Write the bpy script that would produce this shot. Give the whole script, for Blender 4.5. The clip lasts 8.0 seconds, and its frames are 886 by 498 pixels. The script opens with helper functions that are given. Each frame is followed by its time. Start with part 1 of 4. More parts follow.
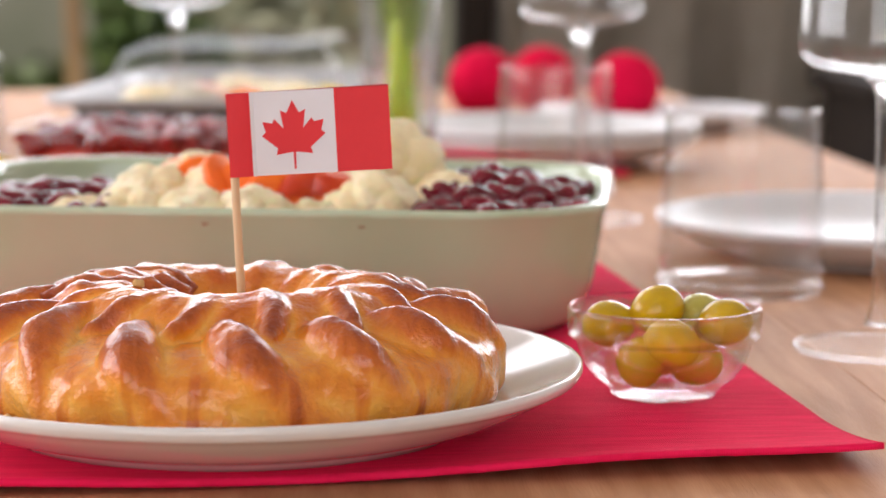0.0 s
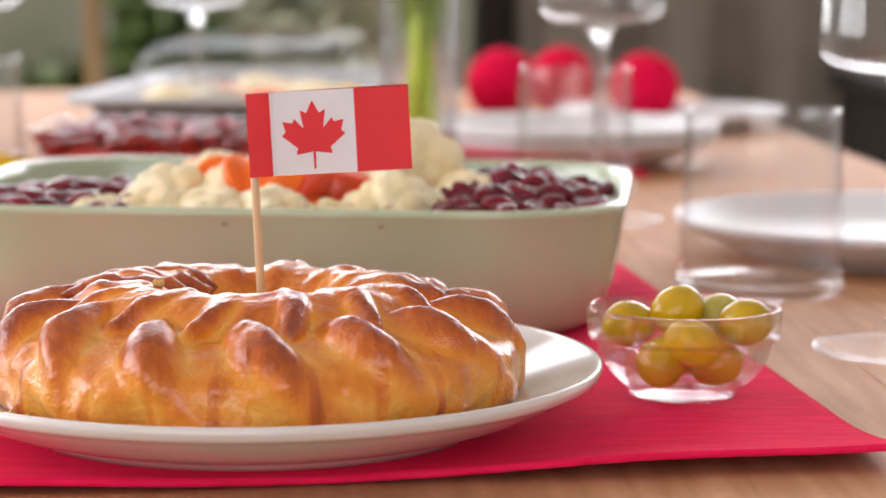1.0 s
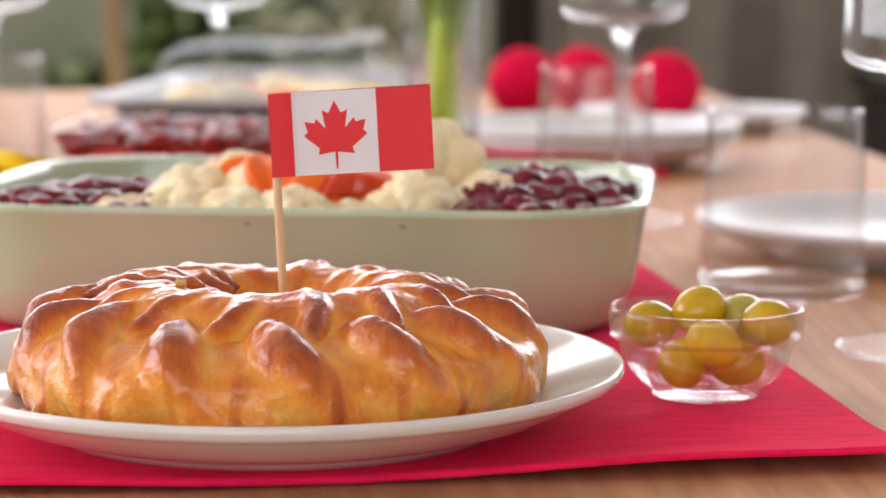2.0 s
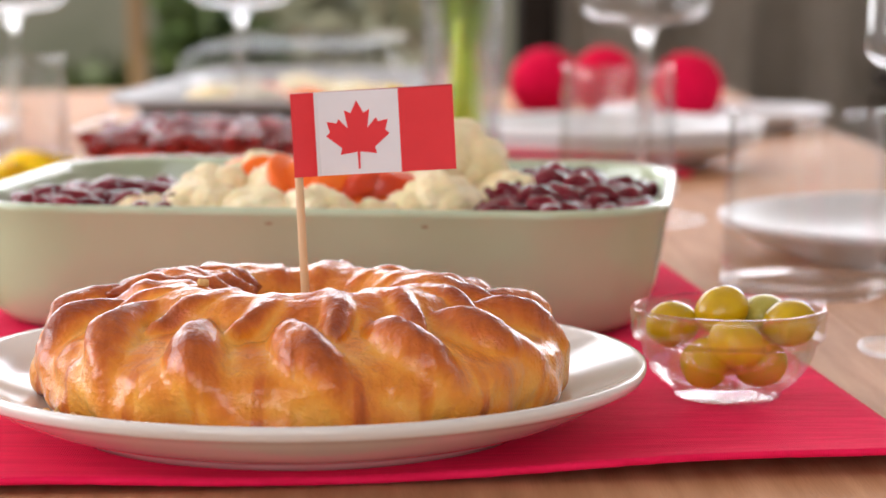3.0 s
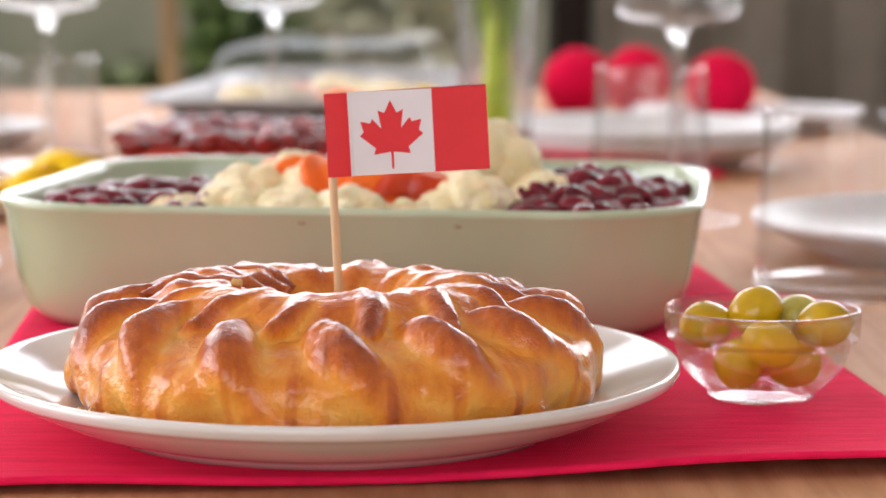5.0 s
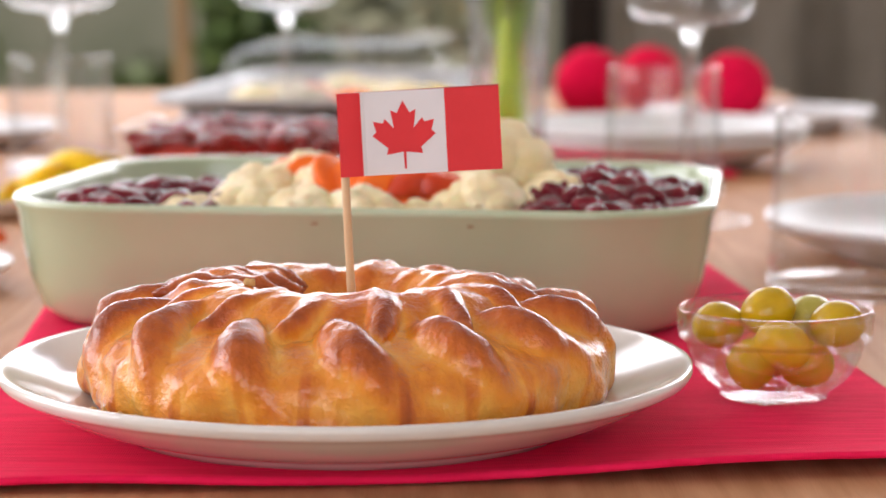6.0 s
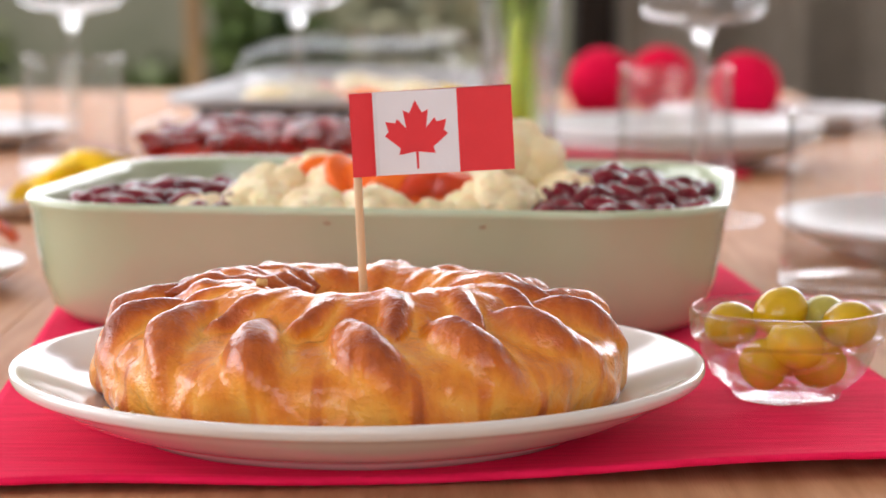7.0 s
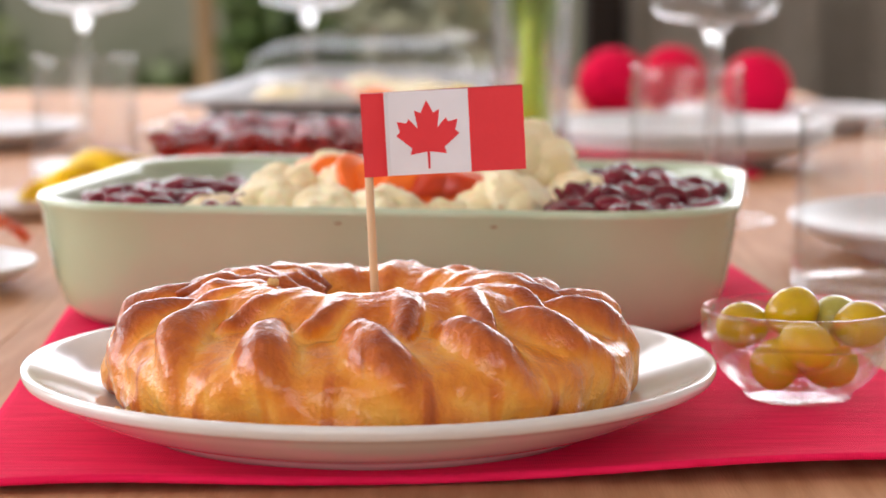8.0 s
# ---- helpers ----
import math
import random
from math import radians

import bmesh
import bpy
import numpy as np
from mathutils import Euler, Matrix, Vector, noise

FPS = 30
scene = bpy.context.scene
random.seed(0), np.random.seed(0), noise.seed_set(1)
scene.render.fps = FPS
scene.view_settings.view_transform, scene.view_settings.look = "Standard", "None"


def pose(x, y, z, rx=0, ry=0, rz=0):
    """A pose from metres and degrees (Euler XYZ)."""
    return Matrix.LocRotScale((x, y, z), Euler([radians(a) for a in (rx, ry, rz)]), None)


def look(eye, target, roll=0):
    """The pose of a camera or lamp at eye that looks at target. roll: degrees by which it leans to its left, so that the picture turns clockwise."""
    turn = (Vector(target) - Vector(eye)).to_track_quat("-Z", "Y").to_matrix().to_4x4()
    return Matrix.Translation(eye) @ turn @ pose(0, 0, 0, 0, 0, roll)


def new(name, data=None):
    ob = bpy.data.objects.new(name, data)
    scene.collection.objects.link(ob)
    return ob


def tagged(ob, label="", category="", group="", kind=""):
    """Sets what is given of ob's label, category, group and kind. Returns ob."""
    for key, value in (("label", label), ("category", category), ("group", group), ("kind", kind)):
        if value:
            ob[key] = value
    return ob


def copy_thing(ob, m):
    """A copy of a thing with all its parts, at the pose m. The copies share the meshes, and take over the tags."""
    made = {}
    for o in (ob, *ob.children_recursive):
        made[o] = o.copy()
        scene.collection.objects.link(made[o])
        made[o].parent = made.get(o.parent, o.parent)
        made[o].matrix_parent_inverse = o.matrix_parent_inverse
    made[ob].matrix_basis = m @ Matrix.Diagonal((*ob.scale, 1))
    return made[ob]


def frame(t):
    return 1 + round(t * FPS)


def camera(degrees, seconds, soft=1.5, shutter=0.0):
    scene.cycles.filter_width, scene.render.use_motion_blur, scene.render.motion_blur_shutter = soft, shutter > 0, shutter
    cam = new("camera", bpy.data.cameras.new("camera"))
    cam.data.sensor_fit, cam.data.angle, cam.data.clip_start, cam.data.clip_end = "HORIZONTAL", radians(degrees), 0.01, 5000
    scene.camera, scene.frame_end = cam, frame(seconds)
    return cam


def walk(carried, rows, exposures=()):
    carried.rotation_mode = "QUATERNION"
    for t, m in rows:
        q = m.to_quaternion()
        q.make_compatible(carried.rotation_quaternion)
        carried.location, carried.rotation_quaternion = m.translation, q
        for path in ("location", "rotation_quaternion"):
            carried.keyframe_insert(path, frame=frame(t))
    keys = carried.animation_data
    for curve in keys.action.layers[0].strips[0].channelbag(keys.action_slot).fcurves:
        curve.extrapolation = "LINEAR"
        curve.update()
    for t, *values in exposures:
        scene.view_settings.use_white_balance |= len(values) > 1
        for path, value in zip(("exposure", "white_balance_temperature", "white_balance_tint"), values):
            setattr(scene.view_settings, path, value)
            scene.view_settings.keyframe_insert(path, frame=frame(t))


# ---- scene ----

# ---- camera ----
cam = camera(22.19, 8.0)
EYE = 0.1635
TILT = -7.28
ROWS = [
    (0.0, -3.222, -0.130), (0.5, -2.990, -0.122), (1.0, -2.745, -0.113), (1.5, -2.485, -0.104),
    (3.0, -1.682, -0.068), (3.5, -1.440, -0.060), (4.0, -1.228, -0.050), (4.5, -1.038, -0.042),
    (6.0, -0.570, -0.023), (6.5, -0.412, -0.016), (7.0, -0.272, -0.011), (7.5, -0.130, -0.005), (8.0, 0.0, 0.0),
]
walk(cam, [(t, pose(-0.00072 * yaw, 0, EYE, 90 + TILT, roll, yaw)) for t, yaw, roll in ROWS])
cam.data.dof.use_dof = True
cam.data.dof.focus_distance = 0.755
cam.data.dof.aperture_fstop = 11.0
scene.view_settings.exposure = 0.34

# ---- light: sky, sun, daylight in the window openings, added rear fill ----
world = bpy.data.worlds.new("sky")
scene.world = world
world.use_nodes = True
wn = world.node_tree.nodes
sky = wn.new("ShaderNodeTexSky")
sky.sky_type = "NISHITA"
sky.sun_disc = False
sky.sun_elevation, sky.sun_rotation = radians(48), radians(205)
wn["Background"].inputs["Strength"].default_value = 0.12
world.node_tree.links.new(sky.outputs["Color"], wn["Background"].inputs["Color"])
sun = new("sun", bpy.data.lights.new("sun", "SUN"))
sun.data.energy, sun.data.angle, sun.data.color = 2.6, radians(0.6), (1.0, 0.95, 0.87)
sun.matrix_world = look((-3.0, -6.5, 8.0), (0, 0, 0))


def window_light(name, place, target, sx, sy, watts, colour):
    ob = new(name, bpy.data.lights.new(name, "AREA"))
    ob.data.shape, ob.data.size, ob.data.size_y = "RECTANGLE", sx, sy
    ob.data.energy, ob.data.color = watts, colour
    ob.matrix_world = look(place, target)
    return ob


window_light("daylight_garden_door", (-1.1, 4.15, 0.94), (-0.6, 0, 0.45), 2.6, 1.58, 47, (0.98, 0.96, 1.0))
window_light("daylight_north_window", (1.35, 4.15, 0.85), (0.6, 0, 0.4), 1.56, 1.08, 29, (0.98, 0.96, 1.0))
window_light("daylight_side_window", (-2.95, 1.2, 0.95), (0, 1.0, 0.4), 2.6, 1.5, 57, (1.0, 0.96, 1.0))
# Fill lamp added behind the camera to brighten faces turned towards it.
window_light("rear_fill_light", (-0.6, -2.45, 0.75), (0, 1.0, 0.2), 3.0, 1.4, 25, (1.0, 0.95, 0.98))


# ---- materials ----
def mat(name, base, rough=0.5, second=None, scale=8.0, detail=6.0, bump=0.0, bump_scale=60.0, metal=0.0,
        coat=0.0, stretch=(1, 1, 1), spread=(0.35, 0.65), rough_var=0.06, sss=0.0, sss_r=0.004, vary=0.0, sheen=0.0):
    m = bpy.data.materials.new(name)
    m.use_nodes = True
    nt = m.node_tree
    b = nt.nodes["Principled BSDF"]
    L = nt.links.new
    co = nt.nodes.new("ShaderNodeTexCoord")
    mp = nt.nodes.new("ShaderNodeMapping")
    mp.inputs["Scale"].default_value = stretch
    L(co.outputs["Object"], mp.inputs["Vector"])
    n1 = nt.nodes.new("ShaderNodeTexNoise")
    n1.inputs["Scale"].default_value, n1.inputs["Detail"].default_value = scale, detail
    L(mp.outputs["Vector"], n1.inputs["Vector"])
    second = second or tuple(c * 0.86 for c in base)
    r = nt.nodes.new("ShaderNodeValToRGB")
    r.color_ramp.elements[0].position, r.color_ramp.elements[1].position = spread
    r.color_ramp.elements[0].color, r.color_ramp.elements[1].color = (*second, 1), (*base, 1)
    L(n1.outputs["Fac"], r.inputs["Fac"])
    colour = r.outputs["Color"]
    if vary:
        oi = nt.nodes.new("ShaderNodeObjectInfo")
        mr = nt.nodes.new("ShaderNodeMapRange")
        mr.inputs["To Min"].default_value, mr.inputs["To Max"].default_value = 1 - vary, 1 + vary
        L(oi.outputs["Random"], mr.inputs["Value"])
        hs = nt.nodes.new("ShaderNodeHueSaturation")
        L(mr.outputs["Result"], hs.inputs["Value"])
        L(colour, hs.inputs["Color"])
        colour = hs.outputs["Color"]
    L(colour, b.inputs["Base Color"])
    n2 = nt.nodes.new("ShaderNodeTexNoise")
    n2.inputs["Scale"].default_value, n2.inputs["Detail"].default_value = bump_scale, 5.0
    L(mp.outputs["Vector"], n2.inputs["Vector"])
    rr = nt.nodes.new("ShaderNodeMapRange")
    rr.inputs["To Min"].default_value, rr.inputs["To Max"].default_value = max(0.02, rough - rough_var), min(1, rough + rough_var)
    L(n2.outputs["Fac"], rr.inputs["Value"])
    L(rr.outputs["Result"], b.inputs["Roughness"])
    b.inputs["Metallic"].default_value, b.inputs["Coat Weight"].default_value = metal, coat
    b.inputs["Coat Roughness"].default_value = 0.12
    if sss:
        b.inputs["Subsurface Weight"].default_value, b.inputs["Subsurface Scale"].default_value = sss, sss_r
    if sheen:
        b.inputs["Sheen Weight"].default_value = sheen
    if bump:
        bp = nt.nodes.new("ShaderNodeBump")
        bp.inputs["Strength"].default_value, bp.inputs["Distance"].default_value = 1.0, bump
        L(n2.outputs["Fac"], bp.inputs["Height"])
        L(bp.outputs["Normal"], b.inputs["Normal"])
        if coat:
            L(bp.outputs["Normal"], b.inputs["Coat Normal"])
    return m


def thin_glass_mat(name, body=0.0, edge=0.5, face=0.04):
    """Thin-walled glass: see-through, glossier where it is seen edge-on; body adds a share of solid refracting glass."""
    m = bpy.data.materials.new(name)
    m.use_nodes = True
    nt = m.node_tree
    L = nt.links.new
    b = nt.nodes["Principled BSDF"]
    tr, gl, mx, lw = (nt.nodes.new(k) for k in ("ShaderNodeBsdfTransparent", "ShaderNodeBsdfGlossy", "ShaderNodeMixShader", "ShaderNodeLayerWeight"))
    tr.inputs["Color"].default_value = (0.985, 0.985, 0.985, 1)
    gl.inputs["Roughness"].default_value = 0.04
    pw = nt.nodes.new("ShaderNodeMath")
    pw.operation = "POWER"
    pw.inputs[1].default_value = 3.5
    L(lw.outputs["Facing"], pw.inputs[0])
    sc = nt.nodes.new("ShaderNodeMapRange")
    sc.inputs["To Min"].default_value, sc.inputs["To Max"].default_value = face, edge
    L(pw.outputs[0], sc.inputs["Value"])
    L(sc.outputs["Result"], mx.inputs["Fac"])
    L(tr.outputs["BSDF"], mx.inputs[1])
    L(gl.outputs["BSDF"], mx.inputs[2])
    last = mx.outputs["Shader"]
    if body:
        b.inputs["Transmission Weight"].default_value, b.inputs["Roughness"].default_value, b.inputs["IOR"].default_value = 1.0, 0.0, 1.46
        b.inputs["Base Color"].default_value = (1, 1, 1, 1)
        m2 = nt.nodes.new("ShaderNodeMixShader")
        m2.inputs["Fac"].default_value = body
        L(last, m2.inputs[1])
        L(b.outputs["BSDF"], m2.inputs[2])
        last = m2.outputs["Shader"]
    else:
        nt.nodes.remove(b)
    L(last, nt.nodes["Material Output"].inputs["Surface"])
    return m


def wood_mat(name, light, dark, rough=0.35, axis=(14, 1.2, 14)):
    m = mat(name, light, rough, dark, 9.0, 8.0, 0.0004, 90.0, stretch=axis, spread=(0.32, 0.68), rough_var=0.1, vary=0.07)
    return m


def bread_mat():
    m = bpy.data.materials.new("egg_washed_crust")
    m.use_nodes = True
    nt = m.node_tree
    b, L = nt.nodes["Principled BSDF"], nt.links.new
    at = nt.nodes.new("ShaderNodeAttribute")
    at.attribute_name = "browning"
    co = nt.nodes.new("ShaderNodeTexCoord")
    n1 = nt.nodes.new("ShaderNodeTexNoise")
    n1.inputs["Scale"].default_value, n1.inputs["Detail"].default_value = 55.0, 7.0
    mp = nt.nodes.new("ShaderNodeMapping")
    mp.inputs["Scale"].default_value = (1, 1, 0.35)
    L(co.outputs["Object"], mp.inputs["Vector"])
    L(mp.outputs["Vector"], n1.inputs["Vector"])
    ad = nt.nodes.new("ShaderNodeMath")
    ad.operation = "MULTIPLY_ADD"
    L(n1.outputs["Fac"], ad.inputs[0])
    ad.inputs[1].default_value = 0.95
    L(at.outputs["Fac"], ad.inputs[2])
    n4 = nt.nodes.new("ShaderNodeTexNoise")
    n4.inputs["Scale"].default_value, n4.inputs["Detail"].default_value = 240.0, 8.0
    L(mp.outputs["Vector"], n4.inputs["Vector"])
    a2 = nt.nodes.new("ShaderNodeMath")
    a2.operation = "MULTIPLY_ADD"
    L(n4.outputs["Fac"], a2.inputs[0])
    a2.inputs[1].default_value = 0.45
    L(ad.outputs[0], a2.inputs[2])
    sb = nt.nodes.new("ShaderNodeMath")
    sb.operation = "SUBTRACT"
    L(a2.outputs[0], sb.inputs[0])
    sb.inputs[1].default_value = 0.68
    r = nt.nodes.new("ShaderNodeValToRGB")
    e = r.color_ramp.elements
    e[0].position, e[0].color = 0.08, (0.84, 0.39, 0.060, 1)
    e[1].position, e[1].color = 1.0, (0.28, 0.044, 0.004, 1)
    for p, c in ((0.36, (0.77, 0.262, 0.022)), (0.64, (0.57, 0.128, 0.008))):
        k = r.color_ramp.elements.new(p)
        k.color = (*c, 1)
    L(sb.outputs[0], r.inputs["Fac"])
    L(r.outputs["Color"], b.inputs["Base Color"])
    n2 = nt.nodes.new("ShaderNodeTexNoise")
    n2.inputs["Scale"].default_value, n2.inputs["Detail"].default_value = 620.0, 8.0
    L(co.outputs["Object"], n2.inputs["Vector"])
    n3 = nt.nodes.new("ShaderNodeTexNoise")
    n3.inputs["Scale"].default_value, n3.inputs["Detail"].default_value = 170.0, 6.0
    L(co.outputs["Object"], n3.inputs["Vector"])
    mx = nt.nodes.new("ShaderNodeMath")
    mx.operation = "MULTIPLY_ADD"
    L(n2.outputs["Fac"], mx.inputs[0])
    mx.inputs[1].default_value = 0.65
    L(n3.outputs["Fac"], mx.inputs[2])
    bp = nt.nodes.new("ShaderNodeBump")
    bp.inputs["Strength"].default_value, bp.inputs["Distance"].default_value = 1.0, 0.0013
    L(mx.outputs[0], bp.inputs["Height"])
    L(bp.outputs["Normal"], b.inputs["Normal"])
    bc = nt.nodes.new("ShaderNodeBump")
    bc.inputs["Strength"].default_value, bc.inputs["Distance"].default_value = 1.0, 0.00045
    L(mx.outputs[0], bc.inputs["Height"])
    L(bc.outputs["Normal"], b.inputs["Coat Normal"])
    rr = nt.nodes.new("ShaderNodeMapRange")
    rr.inputs["From Min"].default_value, rr.inputs["From Max"].default_value = 0.3, 0.7
    rr.inputs["To Min"].default_value, rr.inputs["To Max"].default_value = 0.30, 0.5
    L(n3.outputs["Fac"], rr.inputs["Value"])
    L(rr.outputs["Result"], b.inputs["Roughness"])
    b.inputs["Coat Weight"].default_value, b.inputs["Coat Roughness"].default_value = 0.85, 0.11
    b.inputs["Subsurface Weight"].default_value, b.inputs["Subsurface Scale"].default_value = 0.08, 0.003
    b.inputs["Specular IOR Level"].default_value = 0.12
    b.inputs["Coat IOR"].default_value = 1.5
    return m


def cloth_mat(name, base, dark):
    m = mat(name, base, 0.9, dark, 380.0, 4.0, 0.0, 900.0, stretch=(0.10, 1, 1))
    m.node_tree.nodes["Principled BSDF"].inputs["Specular IOR Level"].default_value = 0.15
    nt = m.node_tree
    L = nt.links.new
    co = nt.nodes.new("ShaderNodeTexCoord")
    hs = []
    for ax in ("X", "Y"):
        w = nt.nodes.new("ShaderNodeTexWave")
        w.bands_direction = ax
        w.inputs["Scale"].default_value, w.inputs["Distortion"].default_value = 420.0, 3.0
        w.inputs["Detail Scale"].default_value = 2.0
        L(co.outputs["Object"], w.inputs["Vector"])
        hs.append(w)
    mx = nt.nodes.new("ShaderNodeMath")
    mx.operation = "ADD"
    L(hs[0].outputs["Fac"], mx.inputs[0])
    L(hs[1].outputs["Fac"], mx.inputs[1])
    bp = nt.nodes.new("ShaderNodeBump")
    bp.inputs["Strength"].default_value, bp.inputs["Distance"].default_value = 0.6, 0.00018
    L(mx.outputs[0], bp.inputs["Height"])
    L(bp.outputs["Normal"], nt.nodes["Principled BSDF"].inputs["Normal"])
    return m


M_TABLE = wood_mat("oiled_oak", (0.57, 0.305, 0.165), (0.44, 0.215, 0.105), 0.6)
M_TABLE.node_tree.nodes["Principled BSDF"].inputs["Specular IOR Level"].default_value = 0.10
M_FLOOR = wood_mat("floor_oak", (0.30, 0.2, 0.12), (0.2, 0.12, 0.07), 0.4)
M_CLOTH = cloth_mat("red_cotton", (0.97, 0.016, 0.105), (0.84, 0.009, 0.076))
M_PLATE = mat("cream_glaze", (0.74, 0.71, 0.66), 0.12, (0.71, 0.68, 0.63), 20, coat=0.3, rough_var=0.03)
M_WHITE = mat("white_glaze", (0.74, 0.73, 0.73), 0.42, (0.70, 0.69, 0.69), 18, rough_var=0.05)
M_SAGE = mat("sage_glaze", (0.455, 0.530, 0.345), 0.16, (0.425, 0.500, 0.320), 22, bump=0.00012, bump_scale=45, coat=0.65, rough_var=0.04)
M_SPECK = mat("glaze_fleck", (0.30, 0.22, 0.12), 0.3)
M_BREAD = bread_mat()
M_CRUMB = mat("crumb", (0.78, 0.5, 0.2), 0.7, (0.6, 0.34, 0.1), 400, bump=0.0004, bump_scale=900)
M_STICK = mat("bamboo", (0.74, 0.52, 0.31), 0.5, (0.64, 0.41, 0.22), 70, bump=0.0002, bump_scale=300, stretch=(1, 1, 0.08))
M_PAPER_W = mat("white_paper", (0.80, 0.79, 0.82), 0.6, (0.77, 0.76, 0.79), 60, bump=0.00008, bump_scale=700)
M_PAPER_R = mat("red_print", (0.76, 0.024, 0.034), 0.62, (0.72, 0.021, 0.030), 60, bump=0.00008, bump_scale=700)
M_PAPER_E = mat("paper_edge", (0.40, 0.03, 0.03), 0.7)
M_GLASS = thin_glass_mat("clear_glass", 0.35)
M_WALLGLASS = thin_glass_mat("tumbler_glass", 0.0, 0.6, 0.045)
M_FOOT = thin_glass_mat("foot_glass", 0.0, 0.03, 0.012)
M_VASE = thin_glass_mat("vase_glass", 0.3, 0.8, 0.06)
M_LID = thin_glass_mat("lid_glass", 0.0, 0.06, 0.03)
M_BOWL = thin_glass_mat("pressed_glass", 0.26, 0.30)
M_DISHGLASS = thin_glass_mat("dish_glass", 0.0, 0.20, 0.015)
M_THIN = thin_glass_mat("thin_clear_glass")
M_OLIVE = mat("green_olive", (0.60, 0.385, 0.007), 0.20, (0.44, 0.26, 0.005), 60, bump=0.0002, bump_scale=260, coat=0.1, sss=0.08, sss_r=0.003, vary=0.12)
M_OLIVE.node_tree.nodes["Principled BSDF"].inputs["Specular IOR Level"].default_value = 0.35
M_OLIVE_PALE = mat("pale_olive", (0.56, 0.47, 0.10), 0.25, (0.42, 0.36, 0.06), 60, bump=0.0002, bump_scale=260)
M_BEAN = mat("kidney_bean", (0.20, 0.010, 0.020), 0.2, (0.095, 0.005, 0.010), 60, bump=0.0001, bump_scale=120, coat=0.0, vary=0.3)
M_BEAN.node_tree.nodes["Principled BSDF"].inputs["Specular IOR Level"].default_value = 0.35
M_BEAN2 = mat("baked_bean", (0.34, 0.016, 0.016), 0.12, (0.11, 0.006, 0.007), 60, bump=0.0002, bump_scale=200, coat=0.0, vary=0.3)
M_BEAN2.node_tree.nodes["Principled BSDF"].inputs["Specular IOR Level"].default_value = 0.3
M_CAULI = mat("cauliflower_curd", (0.88, 0.77, 0.52), 0.6, (0.83, 0.68, 0.38), 60, bump=0.0006, bump_scale=500, sss=0.2, sss_r=0.004)
M_STALK = mat("cauliflower_stalk", (0.62, 0.62, 0.36), 0.5)
M_CARROT = mat("cooked_carrot", (0.98, 0.185, 0.006), 0.5, (0.90, 0.14, 0.005), 90, bump=0.0002, bump_scale=300)
M_TOMATO = mat("red_pepper", (0.84, 0.10, 0.012), 0.3, (0.76, 0.06, 0.010), 60, coat=0.2)
M_ORANGE = mat("orange_pepper", (0.90, 0.19, 0.012), 0.35, (0.82, 0.13, 0.010), 60, coat=0.2)
M_YELLOW = mat("yellow_pepper", (0.98, 0.68, 0.010), 0.45, (0.95, 0.60, 0.008), 60, sss=0.4, sss_r=0.02)
M_YELLOW.node_tree.nodes["Principled BSDF"].inputs["Specular IOR Level"].default_value = 0.2
M_SAUCE = mat("tomato_sauce", (0.55, 0.035, 0.018), 0.25, (0.3, 0.02, 0.012), 50, bump=0.001, bump_scale=90)
M_GRATIN = mat("baked_gratin", (0.55, 0.42, 0.25), 0.5, (0.42, 0.28, 0.13), 45, bump=0.001, bump_scale=120)
M_RIM = mat("off_white_glaze", (0.36, 0.35, 0.34), 0.5, (0.32, 0.31, 0.30), 18, rough_var=0.05)
# Shade below the casserole rim, put into the pot's base colour.
M_POT_SHADE = mat("shaded_pot", (0.050, 0.028, 0.026), 0.35, (0.035, 0.020, 0.018), 30, bump=0.0002, bump_scale=200)
M_CREAM = mat("cream_dip", (0.68, 0.62, 0.48), 0.5)
M_STEM = mat("green_stem", (0.50, 0.62, 0.07), 0.4, (0.34, 0.48, 0.04), 60, sss=0.1)
M_FELT = mat("red_felt", (0.74, 0.006, 0.058), 0.95, (0.66, 0.004, 0.048), 60, bump=0.0015, bump_scale=500)
M_FELT.node_tree.nodes["Principled BSDF"].inputs["Specular IOR Level"].default_value = 0.1
M_WALL = mat("grey_plaster", (0.34, 0.31, 0.27), 0.9, (0.31, 0.28, 0.245), 3, bump=0.001, bump_scale=60)
M_CEIL = mat("white_plaster", (0.78, 0.77, 0.75), 0.9, (0.75, 0.74, 0.72), 3)
# For the walls out of view, kept pale so they bounce soft fill.
M_PALE = mat("pale_plaster", (0.70, 0.68, 0.65), 0.9, (0.66, 0.64, 0.61), 3, bump=0.001, bump_scale=60)
M_CURTAIN = mat("taupe_linen", (0.33, 0.285, 0.235), 0.9, (0.29, 0.25, 0.20), 20, bump=0.0006, bump_scale=500, sheen=0.2)
M_DARKWOOD = wood_mat("dark_wood", (0.026, 0.018, 0.013), (0.014, 0.010, 0.008), 0.7)
M_DARKWOOD.node_tree.nodes["Principled BSDF"].inputs["Specular IOR Level"].default_value = 0.1
M_CHAIR = wood_mat("chair_wood", (0.30, 0.16, 0.08), (0.2, 0.1, 0.05), 0.45)
M_LEAF = mat("leaf", (0.13, 0.155, 0.045), 0.5, (0.06, 0.10, 0.02), 3.0, sss=0.0)
M_LEAF2 = mat("dry_leaf", (0.46, 0.43, 0.30), 0.6, (0.34, 0.33, 0.21), 3.0)
M_BARK = mat("bark", (0.44, 0.27, 0.12), 0.9, (0.24, 0.14, 0.065), 9.0, bump=0.01, bump_scale=20, stretch=(1, 1, 0.2))
